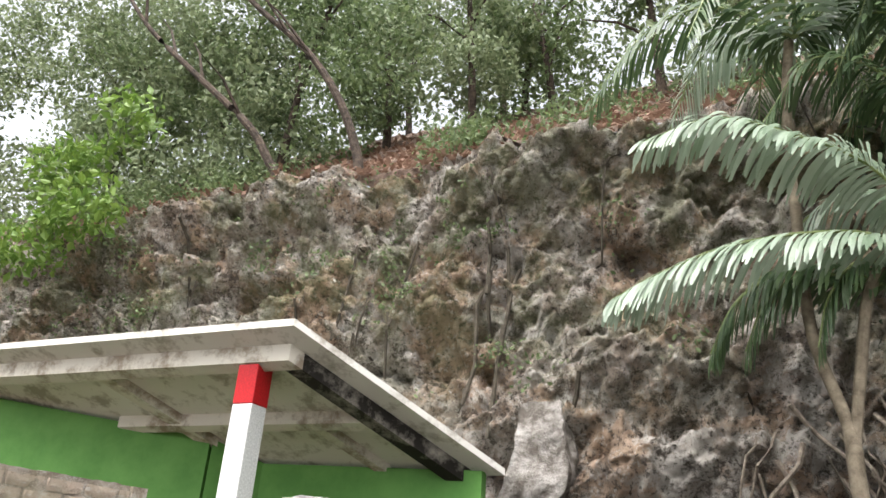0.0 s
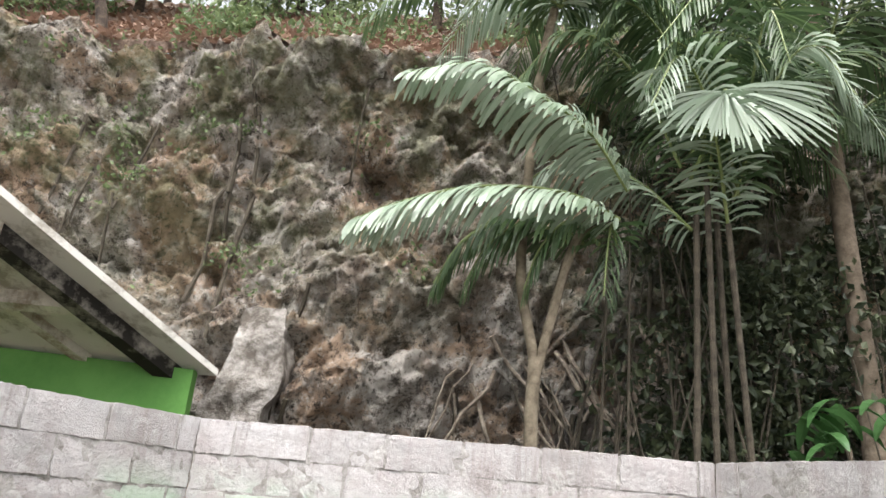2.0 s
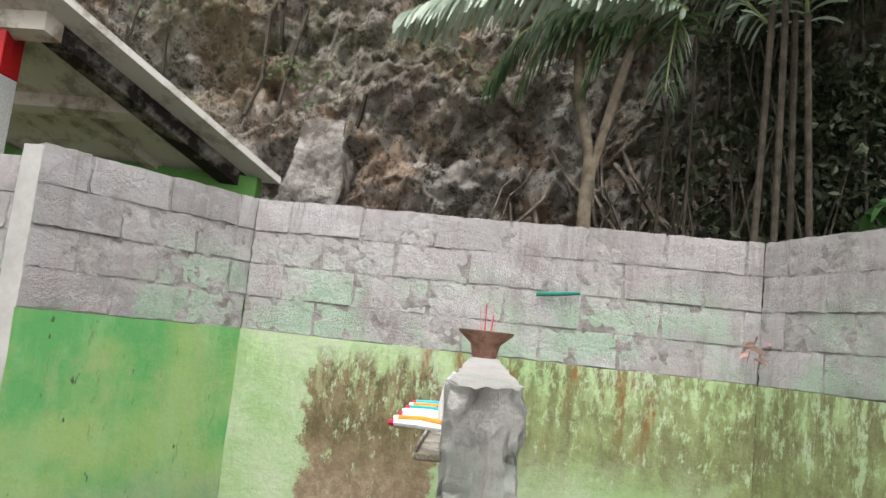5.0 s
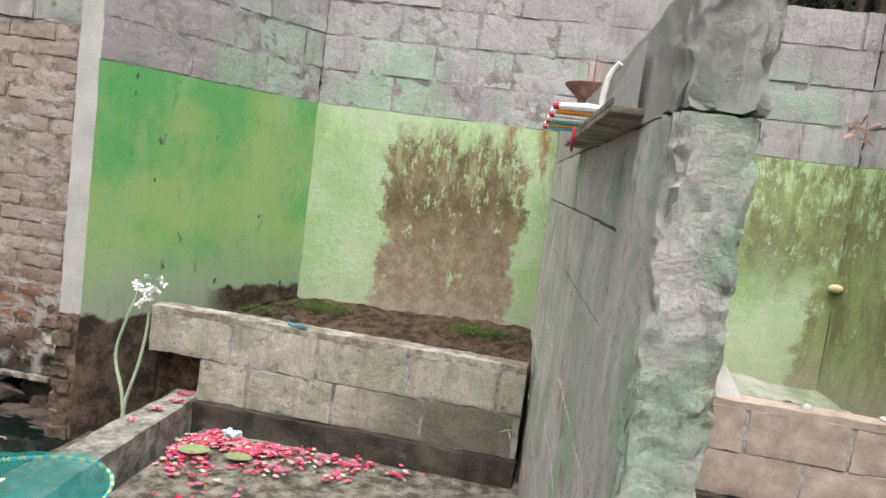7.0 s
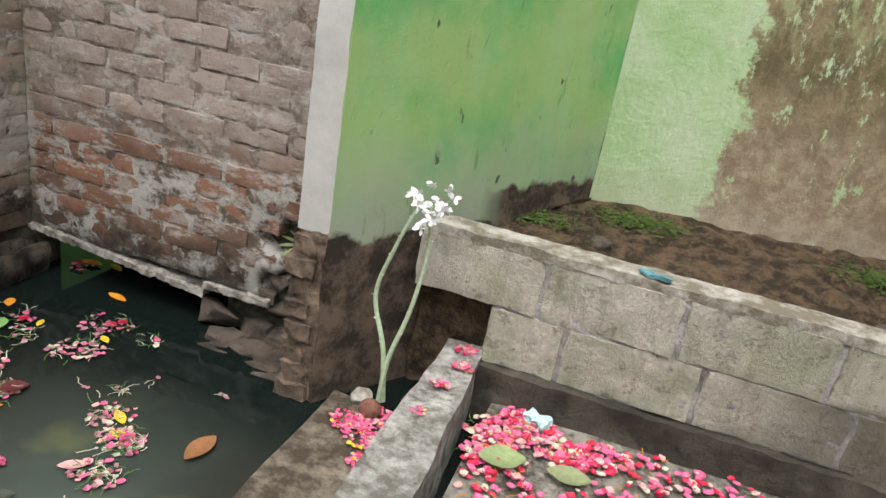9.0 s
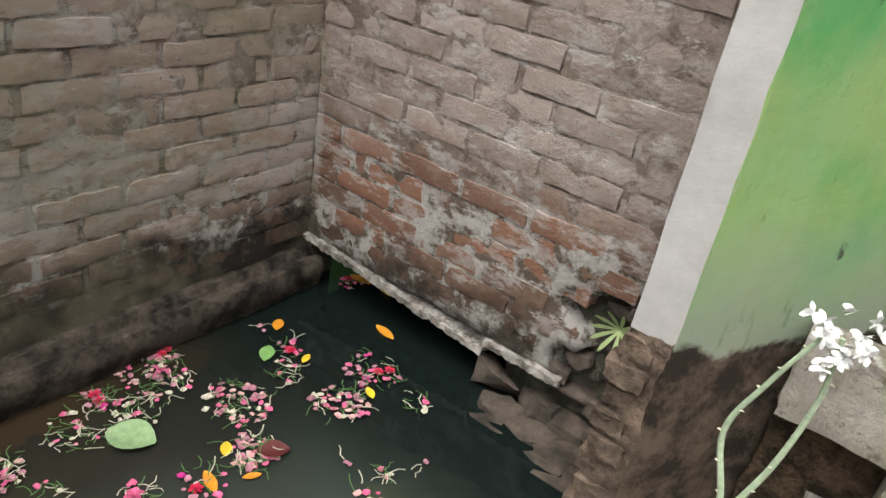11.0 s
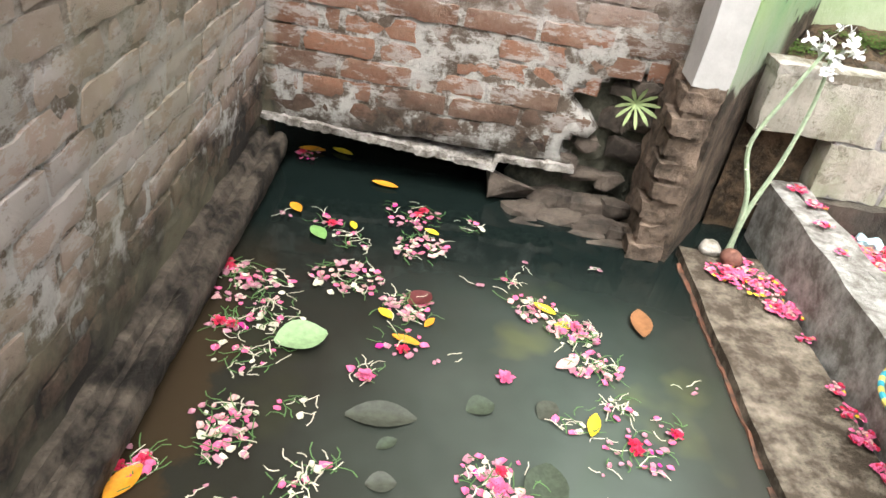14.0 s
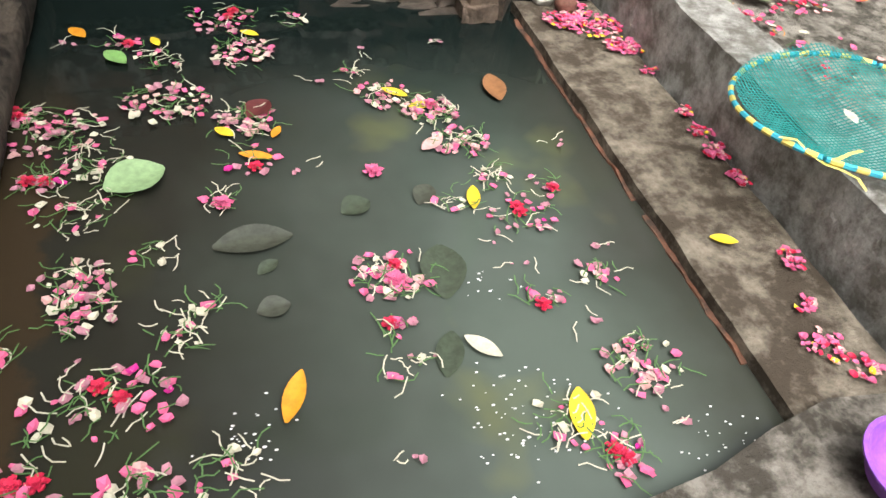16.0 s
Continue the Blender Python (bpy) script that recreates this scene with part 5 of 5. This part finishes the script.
for x, y, r, k in ((-1.02, 2.62, .10, 3), (-0.95, 2.70, .09, 3), (-1.0, 2.50, .09, 2), (-0.83, 2.62, .09, 2), (-0.73, 2.66, .09, 1.5), (-0.95, 2.38, .12, 1), (-0.55, 2.68, .12, 1), (-0.36, 2.70, .12, .6), (-0.7, 2.52, .14, 1), (-0.45, 2.58, .15, .7), (-0.15, 2.72, .12, .3), (-0.8, 2.2, .2, .4), (-0.99, 2.75, .05, .5)):
    cluster(x, y, .092, r, [("pink_petals", PINK, int(16 * k) + 2, "petal"), ("red_petals", CRIMSON, int(12 * k) + 1, "petal"), ("peach_petals", PEACH, int(6 * k) + 1, "petal"), ("cream_petals", CREAM, int(4 * k) + 1, "petal"), ("orange_shreds", ORANGE, int(5 * k) + 1, "shred"), ("green_shreds", SHRED, int(3 * k) + 1, "shred")],
            "scattered red and pink offering petals on grey floor", 0.0135, "petal piles")
small_leaf(-0.98, 2.50, .10, .13, .10, .4, mat_flat("limp green leaf", (0.24, 0.30, 0.14)), "limp green betel leaf on the petals", curl=0.3)
small_leaf(-0.80, 2.52, .10, .12, .08, .1, mat_flat("limp green leaf", (0.24, 0.27, 0.14)), "limp grey-green leaf on the floor", curl=0.3)

SUNK = mat_flat("sunken brown leaf", (0.064, 0.070, 0.053), 0.06)
SUNKG = mat_flat("sunken green leaf", (0.060, 0.076, 0.052), 0.06)
for x, y, L, w, a, mat in ((-2.38, 1.79, .15, .075, .1, SUNK), (-2.02, 1.88, .07, .05, 1.0, SUNK), (-2.04, 1.66, .14, .09, 1.4, SUNKG), (-2.17, 1.86, .07, .06, .5, SUNKG), (-2.36, 1.62, .06, .05, .2, SUNK), (-2.36, 1.72, .05, .03, .7, SUNKG), (-2.08, 1.47, .10, .05, 1.2, SUNKG)):
    small_leaf(x, y, -0.0015, L, w, a, mat, "blurred leaf sunk just under the water", "sunken_leaf", 0.0)
# Glints on bubbles, put in as tiny white flecks on the water.
bm = bmesh.new()
for cx, cy, sx, sy, n in ((-1.98, 1.32, .06, .05, 120), (-2.42, 1.37, .035, .03, 50), (-1.67, 1.21, .05, .03, 60), (-1.98, 1.62, .03, .03, 30), (-2.02, 1.40, .02, .04, 16)):
    for _ in range(n * 3 // 5):
        x, y, r = cx + crng.gauss(0, sx), cy + crng.gauss(0, sy), crng.uniform(0.0012, 0.004)
        ring = [bm.verts.new((x + math.cos(q) * r, y + math.sin(q) * r * 0.6, 0.0015)) for q in (0, 1.26, 2.5, 3.8, 5.0)]
        top = bm.verts.new((x, y, 0.0015 + r * 0.6))
        for i in range(5):
            bm.faces.new((ring[i], ring[(i + 1) % 5], top))
part("foam", bm, WHITE, None, "white flecks standing for glints on bubbles on the water", kind="stuff")

# ---- things round the pool ----
bm = bmesh.new()
rough_box(bm, -0.035, 0.035, -0.022, 0.022, 0.0, 0.03, 0.012, 0.012, 40)
o = tagged(new("paper_scrap", mesh_of("paper_scrap", bm, mat_flat("pale blue paper", (0.45, 0.68, 0.72)))), "crumpled pale blue paper scrap on the floor", "litter")
o.matrix_world = pose(-0.93, 2.74, 0.088, 0, 0, -20)

stalk = thing("flower_stalk", "pale green tuberose stalks with white blossoms, stood on the ledge", "flowers", (-1.40, 2.65, 0.03))
for pts in ([(0, 0, 0.02), (0.01, 0.0, 0.17), (0.05, 0.01, 0.34), (0.07, 0.02, 0.52), (0.06, 0.02, 0.66)], [(0.01, 0.01, 0.02), (-0.01, 0.0, 0.20), (-0.06, 0.01, 0.36), (-0.02, 0.0, 0.52), (0.03, 0.0, 0.66)]):
    bm = bmesh.new()
    tube(bm, smooth_path(pts, 7), [0.009 - 0.00015 * i for i in range(len(smooth_path(pts, 7)))], 7)
    part("stem", bm, mat_flat("pale green stem", (0.43, 0.54, 0.36), 0.4), stalk, smooth=True)
    bm = bmesh.new()
    for k in range(7):
        p = smooth_path(pts, 7)[min(27, 8 + k * 3)]
        shred(bm, p.x, p.y, p.z - 0.004, 0.013, 0.004)
    part("bud", bm, CREAM, stalk)
brng = random.Random(9)
for k in range(20):
    bm = bmesh.new()
    at = Vector((0.045 + brng.uniform(-0.05, 0.065), 0.01 + brng.uniform(-0.04, 0.04), 0.65 + brng.uniform(-0.05, 0.07)))
    for i in range(6):
        d = Vector((brng.uniform(-1, 1), brng.uniform(-1, 1), brng.uniform(-0.3, 1))).normalized()
        leaflet(bm, at, d, d.orthogonal(), 0.024, 0.011, 0.5, 3)
    part("blossom", bm, WHITE, stalk)


def blob(bm, r, sx=1, sy=1, sz=1, seed=0.0, amp=0.15, sub=3):
    bmesh.ops.create_icosphere(bm, subdivisions=sub, radius=r)
    for v in bm.verts:
        n = noise.fractal(v.co * (2.2 / r) * 0.5 + Vector((seed, 1, 2)), 1.0, 2.0, 3)
        v.co = Vector((v.co.x * sx, v.co.y * sy, v.co.z * sz)) * (1 + amp * n)


def stone(x, y, z, r, mat, label, seed, sx=1.0, sy=1.0, sz=0.7, amp=0.25, name="stone", cat="stone"):
    bm = bmesh.new()
    blob(bm, r, sx, sy, sz, seed, amp)
    ob = new(name, mesh_of(name, bm, mat, True))
    ob.location = (x, y, z + r * sz * 0.75)
    return tagged(ob, label, cat)


stone(-1.405, 2.60, 0.028, 0.034, mat_simple("brown coconut husk", (0.10, 0.04, 0.03), (0.22, 0.10, 0.07), 40, 0.7), "small brown coconut lying by the flower stalk", 3, sz=0.9, amp=0.06, name="coconut", cat="coconut")
stone(-1.455, 2.655, 0.028, 0.034, CAPM, "pale worn stone beside the flower stalk", 5)
STONE = mat_simple("dark wet stone", (0.042, 0.034, 0.027), (0.15, 0.12, 0.095), 9, 0.7, 1.0, 0.015)
def shard(bm, at, size, seed, turn=0.0, points=16):
    """An angular broken lump: the hull of scattered points."""
    r = random.Random(seed)
    vs = []
    for _ in range(points):
        d = Vector((r.uniform(-1, 1), r.uniform(-1, 1), r.uniform(-1, 1))).normalized()
        d = Vector((max(-0.72, min(0.72, d.x)), max(-0.72, min(0.72, d.y)), max(-0.6, min(0.6, d.z)))) * 1.35
        p = Vector((d.x * size[0], d.y * size[1], d.z * size[2]))
        vs.append(bm.verts.new(Matrix.Rotation(turn, 3, "Y") @ p + Vector(at)))
    res = bmesh.ops.convex_hull(bm, input=vs)
    bmesh.ops.delete(bm, geom=[g for g in res["geom_interior"] if isinstance(g, bmesh.types.BMVert)], context="VERTS")


# the hollow beside the outlet, its back and the lumps left in it
bm = bmesh.new()
rough_box(bm, -2.09, -1.66, 2.895, 2.95, -0.3, 0.50, 0.016, 0.020, 13)
tagged(new("wall_hollow", mesh_of("wall_hollow", bm, mat_simple("green-grey damp mortar", (0.035, 0.036, 0.026), (0.15, 0.145, 0.105), 9, 0.85, 1.0, 0.02), True)), "damp mortar back of the broken hollow in the brick wall", kind="structure")
LUMPS = [(-2.09, 2.85, .045, .085, .045, .050), (-1.95, 2.84, .035, .075, .045, .040), (-1.82, 2.83, .035, .070, .045, .045), (-1.735, 2.80, .04, .055, .045, .05),
         (-2.03, 2.79, .005, .080, .05, .024), (-1.92, 2.77, .005, .080, .05, .026), (-1.80, 2.75, .005, .085, .05, .028), (-1.71, 2.71, .01, .06, .05, .03),
         (-1.86, 2.72, -.012, .10, .045, .018), (-1.75, 2.67, -.012, .09, .045, .02), (-1.99, 2.73, -.015, .10, .04, .018),
         (-1.86, 2.865, .12, .065, .035, .035), (-1.77, 2.86, .125, .05, .035, .03), (-1.93, 2.87, .165, .05, .03, .028), (-1.75, 2.875, .235, .055, .03, .05),
         (-1.875, 2.87, .235, .042, .03, .030), (-1.90, 2.875, .30, .040, .03, .024), (-1.73, 2.87, .335, .045, .035, .045), (-1.80, 2.885, .33, .05, .025, .05), (-1.74, 2.86, .44, .05, .035, .04), (-1.80, 2.88, .43, .05, .03, .03)]
for i, (x, y, z, sx, sy, sz) in enumerate(LUMPS):
    bm = bmesh.new()
    shard(bm, (0, 0, 0), (sx, sy, sz), 40 + i, crng.uniform(-0.25, 0.25))
    bmesh.ops.subdivide_edges(bm, edges=bm.edges[:], cuts=2, use_grid_fill=True)
    for v in bm.verts:
        v.co += noise.noise_vector(v.co * 38 + Vector((i, 0, 0))) * 0.005
    o = tagged(new("broken_brick", mesh_of("broken_brick", bm, STONE, True)), "dark wet lump of broken brick at the foot of the wall" if z < 0.1 else "broken brick end in the hollow of the old wall", "brick", "broken bricks")
    o.location = (x, y, z)
bm = bmesh.new()
lump = [[bm.verts.new((math.cos(a) * rx + ox, math.sin(a) * ry, z)) for a in [k * 0.7854 for k in range(8)]] for z, rx, ry, ox in ((0.0, 0.115, 0.07, 0.02), (0.06, 0.09, 0.055, 0.0), (0.13, 0.062, 0.04, -0.02), (0.165, 0.045, 0.032, -0.035), (0.18, 0.022, 0.018, -0.04))]
for ra, rb in zip(lump, lump[1:]):
    for k in range(8):
        bm.faces.new((ra[k], ra[(k + 1) % 8], rb[(k + 1) % 8], rb[k]))
bm.faces.new(lump[-1])
bm.faces.new(lump[0][::-1])
bmesh.ops.subdivide_edges(bm, edges=bm.edges[:], cuts=2, use_grid_fill=True)
for v in bm.verts:
    v.co += noise.noise_vector(v.co * 18) * 0.009
o = tagged(new("cement_lump", mesh_of("cement_lump", bm, PALEGREY, True)), "grey-white tapering lump of broken cement on the low wall", "stone")
o.location = (1.05, 2.95, 0.585)
for i, (x, y) in enumerate(((1.42, 2.925), (1.72, 2.93), (-0.55, 2.99), (-0.05, 3.1), (-0.9, 3.2))):
    stone(x, y, 0.590 if x > 0.3 else 0.475 + 0.16 * (y - 2.95), 0.022 if x > 0.3 else 0.035, PALEGREY if x > 0.3 else STONE, "small rubble stone on the soil", 20 + i)


def sprout(x, y, z, n, L, mat, label, up=0.5):
    ob = thing("weed", label, "plant", (x, y, z))
    for k in range(n):
        a = k * 2 * math.pi / n + 0.3
        bm = bmesh.new()
        leaflet(bm, (0, 0, 0), (math.cos(a), -0.5, math.sin(a) * 0.9 + up * 0.3), Vector((-math.sin(a), 0.1, math.cos(a))), L, L * 0.13, 0.3)
        part("leaf", bm, mat, ob)


LIME = mat_flat("young lime leaf", (0.38, 0.48, 0.22), 0.5)
sprout(-1.775, 2.80, 0.41, 11, 0.075, LIME, "spiky pale green weed rooted in the broken bricks")
sprout(0.25, 2.77, 0.34, 4, 0.04, LIME, "tiny green weed on the dividing wall")
sprout(0.20, 2.96, 0.525, 5, 0.035, LIME, "tiny green weed on the soil")
sprout(-0.52, 3.02, 0.55, 5, 0.03, LIME, "tiny green weed on the soil")
bm = bmesh.new()
for cx, cy, n in ((-0.80, 3.42, 500), (0.02, 3.38, 500), (-1.15, 3.28, 300)):
    for _ in range(n):
        x, y = cx + crng.gauss(0, .09), cy + crng.gauss(0, .04)
        shred(bm, x, y, 0.478 + 0.10 * (y - 2.95) / 0.6 + 0.05 * (x + 1.45) / 1.7, 0.02, 0.003)
part("moss", bm, MOSS, None, "green moss tufts on the soil", kind="stuff")

# landing net on the kerb
NETC, NETR = (-1.15, 1.755), (0.255, 0.225)
net = thing("landing_net", "oval teal net bound with yellow and blue cord on the kerb", "net", (NETC[0], NETC[1], 0.235))
BLUEC, YELC = mat_flat("sky blue cord", (0.05, 0.42, 0.55)), mat_flat("yellow cord", (0.75, 0.62, 0.16))
TEAL = mat_flat("teal nylon netting", (0.01, 0.24, 0.22), 0.45)
for k in range(64):
    bm = bmesh.new()
    ts = [(k + i / 3) / 64 * 2 * math.pi for i in range(4)]
    tube(bm, [(math.cos(t) * NETR[0], math.sin(t) * NETR[1], 0.008 + 0.012 * math.sin(t * 2)) for t in ts], [0.0065] * 4, 7)
    part("binding", bm, BLUEC if k % 2 else YELC, net, smooth=True)
bm = bmesh.new()
for axis in (0, 1):
    for i in range(-23, 24):
        u = i / 24
        half = math.sqrt(max(0, 1 - u * u))
        prev = None
        for k in range(13):
            w = -half + 2 * half * k / 12
            a, b = (u, w) if axis == 0 else (w, u)
            sag = -0.055 * (1 - a * a - b * b) + 0.012 * noise.noise(Vector((a * 4, b * 4, 0)))
            p = Vector((a * NETR[0], b * NETR[1], 0.020 + sag * 0.6 + 0.02 * max(0, 1 - (a - .3) ** 2 * 6)))
            s = Vector((0.0016, 0, 0)) if axis == 0 else Vector((0, 0.0016, 0))
            row = (bm.verts.new(p - s), bm.verts.new(p + s))
            if prev:
                bm.faces.new((prev[0], prev[1], row[1], row[0]))
            prev = row
part("netting", bm, TEAL, net)
bm = bmesh.new()
for k in range(3):
    shred(bm, -0.19, -0.16, 0.01, 0.10, 0.004)
part("tie", bm, YELC, net, "loose yellow plastic tie")
bm = bmesh.new()
tube(bm, [(NETR[0], 0, 0.01), (NETR[0] + 0.4, -0.05, 0.0), (NETR[0] + 0.75, -0.1, -0.10)], [0.012] * 3, 8)
part("handle", bm, BARK, net, "plain wooden handle")
small_leaf(-1.20, 1.71, 0.262, 0.05, 0.025, 1.4, CREAM, "pale leaf on the net")

bowl = thing("plastic_bowl", "bright purple plastic bowl on the pool edge", "bowl", (-1.475, 1.065, 0.05))
PURPLE = mat_flat("purple plastic", (0.30, 0.10, 0.55), 0.35)


def lathe(bm, prof, sides=28):
    rings = [[bm.verts.new((r * math.cos(2 * math.pi * k / sides), r * math.sin(2 * math.pi * k / sides), z)) for k in range(sides)] for r, z in prof]
    for a, b in zip(rings, rings[1:]):
        for k in range(sides):
            bm.faces.new((a[k], a[(k + 1) % sides], b[(k + 1) % sides], b[k]))
    bm.faces.new(rings[0][::-1])
    bm.faces.new(rings[-1])


bm = bmesh.new()
lathe(bm, [(0.045, 0), (0.065, 0.02), (0.085, 0.06), (0.090, 0.062), (0.090, 0.066), (0.082, 0.066), (0.060, 0.022), (0.040, 0.006)])
part("body", bm, PURPLE, bowl, smooth=True)

# clay bowl with incense and the tray on the dividing wall
CLAY = mat_simple("rough terracotta", (0.20, 0.10, 0.07), (0.36, 0.21, 0.16), 30, 0.85)
clay = thing("clay_bowl", "small terracotta bowl with incense stubs on the dividing wall", "bowl", (0.385, 2.60, DIV_TOP - 0.004))
bm = bmesh.new()
lathe(bm, [(0.045, 0.0), (0.052, 0.03), (0.058, 0.055), (0.105, 0.095), (0.108, 0.105), (0.098, 0.105), (0.055, 0.065), (0.045, 0.055)])
part("body", bm, CLAY, clay, smooth=True)
for k in range(7):
    bm = bmesh.new()
    a = k * 0.9
    tube(bm, [(math.cos(a) * 0.02, math.sin(a) * 0.02, 0.05), (math.cos(a) * 0.035, math.sin(a) * 0.03, 0.16 + 0.01 * k)], [0.0025, 0.002], 5)
    part("incense_stick", bm, CRIMSON if k % 2 else PEACH, clay)


def div_x(y):
    return D_FAR[0] + (D_NEAR[0] - D_FAR[0]) * (D_FAR[1] - y) / (D_FAR[1] - D_NEAR[1])


tray = thing("shelf", "long grey-white shelf board fixed along the dividing wall", "shelf", (div_x(1.6) - 0.004, 1.60, 1.478))
tray.rotation_euler.z = radians(3.8)
bm = bmesh.new()
bm_box(bm, -0.052, 0.02, -0.55, 0.55, 0.0, 0.012, 0.002)
part("board", bm, CAPM, tray)
bm = bmesh.new()
bm_box(bm, -0.052, -0.047, -0.55, 0.10, 0.0125, 0.025, 0.002)
part("front_lip", bm, CAPM, tray)
bm = bmesh.new()
vs = [bm.verts.new(p) for p in ((-0.010, -0.55, 0.013), (-0.010, 0.10, 0.013), (-0.010, -0.12, 0.06), (-0.010, -0.42, 0.115), (-0.010, -0.55, 0.12))]
bm.faces.new(vs)
bmesh.ops.solidify(bm, geom=bm.faces[:], thickness=0.006)
part("back_board", bm, WHITE, tray)
TEALP = mat_flat("teal plastic", (0.03, 0.35, 0.33))
for k, (c, lab) in enumerate(((BLUEC, "blue"), (ORANGE, "orange"), (TEALP, "teal"), (WHITE, "white"), (WHITE, "white"), (ORANGE, "orange"), (WHITE, "white"))):
    y = 1.80 - k * 0.085
    ob = thing("tooth_brush", lab + " plastic brush laid across the shelf board", "brush", (div_x(y) - 0.01, y, 1.502), "brushes on the shelf")
    bm = bmesh.new()
    tube(bm, [(-0.005, 0, 0.004), (-0.06, 0.004, 0.006), (-0.115, 0.008, 0.004)], [0.007, 0.009, 0.007], 8)
    part("handle", bm, c, ob, smooth=True)
    bm = bmesh.new()
    tube(bm, [(-0.115, 0.008, 0.004), (-0.126, 0.009, 0.003)], [0.0075, 0.006], 8)
    part("tip", bm, CRIMSON if k % 2 == 0 else WHITE, ob, smooth=True)
ring = thing("rubber_ring", "red rubber ring hooked over the shelf edge", "ring", (div_x(1.72) - 0.060, 1.72, 1.478))
bm = bmesh.new()
tube(bm, [(0, math.cos(t) * 0.028, math.sin(t) * 0.032) for t in [i * 2 * math.pi / 16 for i in range(17)]], [0.004] * 17, 6)
part("band", bm, CRIMSON, ring, smooth=True)
hook = thing("plastic_hook", "curved white plastic hook standing on the shelf", "hook", (div_x(1.4) - 0.03, 1.40, 1.49))
bm = bmesh.new()
tube(bm, smooth_path([(0, 0, 0), (-0.004, 0, 0.05), (0.004, 0, 0.10), (0.02, -0.01, 0.125)], 5), [0.007] * 16, 7)
part("body", bm, WHITE, hook, smooth=True)

# odds and ends on the back wall
o = stone(1.67, 3.55, 1.03, 0.025, mat_flat("yellowed plastic", (0.62, 0.52, 0.30)), "small yellowed knob on the green wall", 2, 1.4, 1.0, 0.8, 0.05, "wall_knob", "knob")
bm = bmesh.new()
tube(bm, [(0.56, 3.545, 1.965), (0.66, 3.54, 1.975), (0.78, 3.545, 1.99)], [0.012, 0.012, 0.009], 7)
tagged(new("green_strip", mesh_of("green_strip", bm, mat_flat("dark teal strip", (0.01, 0.17, 0.12)))), "dark teal plastic strip wedged in a block joint", "strip")
tuft = thing("dry_leaves", "dry brown leaf tuft caught in a joint of the block wall", "leaves", (1.64, 3.53, 1.80))
for k in range(14):
    bm = bmesh.new()
    a = crng.uniform(0, 6.28)
    leaflet(bm, (crng.uniform(-.05, .07), 0, crng.uniform(-.05, .05)), (math.cos(a), -0.5, math.sin(a) - 0.3), Vector((0, 0.3, 1)), 0.07, 0.018, 0.8)
    part("leaf", bm, DEADLEAF if k % 5 else PEACH, tuft)
bm = bmesh.new()
rough_box(bm, -0.045, 0.045, -0.012, 0.012, 0, 0.012, 0.015, 0.008, 30)
o = tagged(new("foil_scrap", mesh_of("foil_scrap", bm, mat_flat("teal foil", (0.10, 0.25, 0.28)))), "teal foil scrap on the cement coping", "litter")
o.matrix_world = pose(-0.72, 2.83, 0.602, 0, 0, -10)
for y0, z0, k in ((1.45, 0.0, 0), (1.9, 0.0, 1), (2.3, 0.0, 2)):
    bm = bmesh.new()
    rough_box(bm, -1.560, -1.546, y0 - 0.10, y0 + 0.30, -0.09, 0.004, 0.02, 0.007, 20, k)
    part("brick", bm, mat_simple("worn red brick edge", (0.05, 0.035, 0.025), (0.20, 0.085, 0.05), 16, 0.8), bpy.data.objects["pool_ledge"])

# ---- concrete block courses over the painted walls, and the bricks ----


def upper_blocks(wall, m, length, z0, rows, first=0.5, label=""):
    bm = bmesh.new()
    rough_box(bm, 0, length, 0.006, 0.10, z0, z0 + rows * 0.18 - 0.01, 0.03, 0.0055, 12)
    part("core", bm, CEMENT, wall, "grey mortar core", kind="structure")
    coursed(wall, "block", BLOCKS, Matrix.Identity(4), length, z0, z0 + rows * 0.18 - 0.05, 0.40, 0.18, 0.009, 0.052, 0.004, first=first)


BLOCKS = piece_meshes("block", 0.394, 0.102, 0.175, BLOCK, 8, 0.035, 0.006)
upper_blocks(wall_green, M_GREEN, L_GREEN, G_TOP, 4, 0.45)
upper_blocks(wall_back, M_BACK, L_BACK, G_TOP, 4, 0.5)
upper_blocks(wall_right, M_RIGHT, L_RIGHT, G_TOP, 4, 0.6)
upper_blocks(wall_far, M_FAR, L_FAR, 1.79, 3, 0.5)
BRICKS = piece_meshes("brick", 0.222, 0.07, 0.062, BRICK, 14, 0.026, 0.0055)


def broken(x, z):
    return z < 0.46 and x > 0.99 - 0.05 * math.sin(z * 37) + 0.35 * max(0.0, 0.24 - z) * 0.4


coursed(wall_far, "brick", BRICKS, Matrix.Identity(4), L_FAR, 0.19, 1.78, 0.229, 0.069, 0.009, 0.0385, 0.0038, skip=broken, first=0.5)
coursed(wall_left, "brick", BRICKS, Matrix.Translation((1.1, 0, 0)), L_LEFT - 1.1, 0.17, 2.38, 0.229, 0.069, 0.009, 0.0385, 0.0036, limit=300, first=0.5)
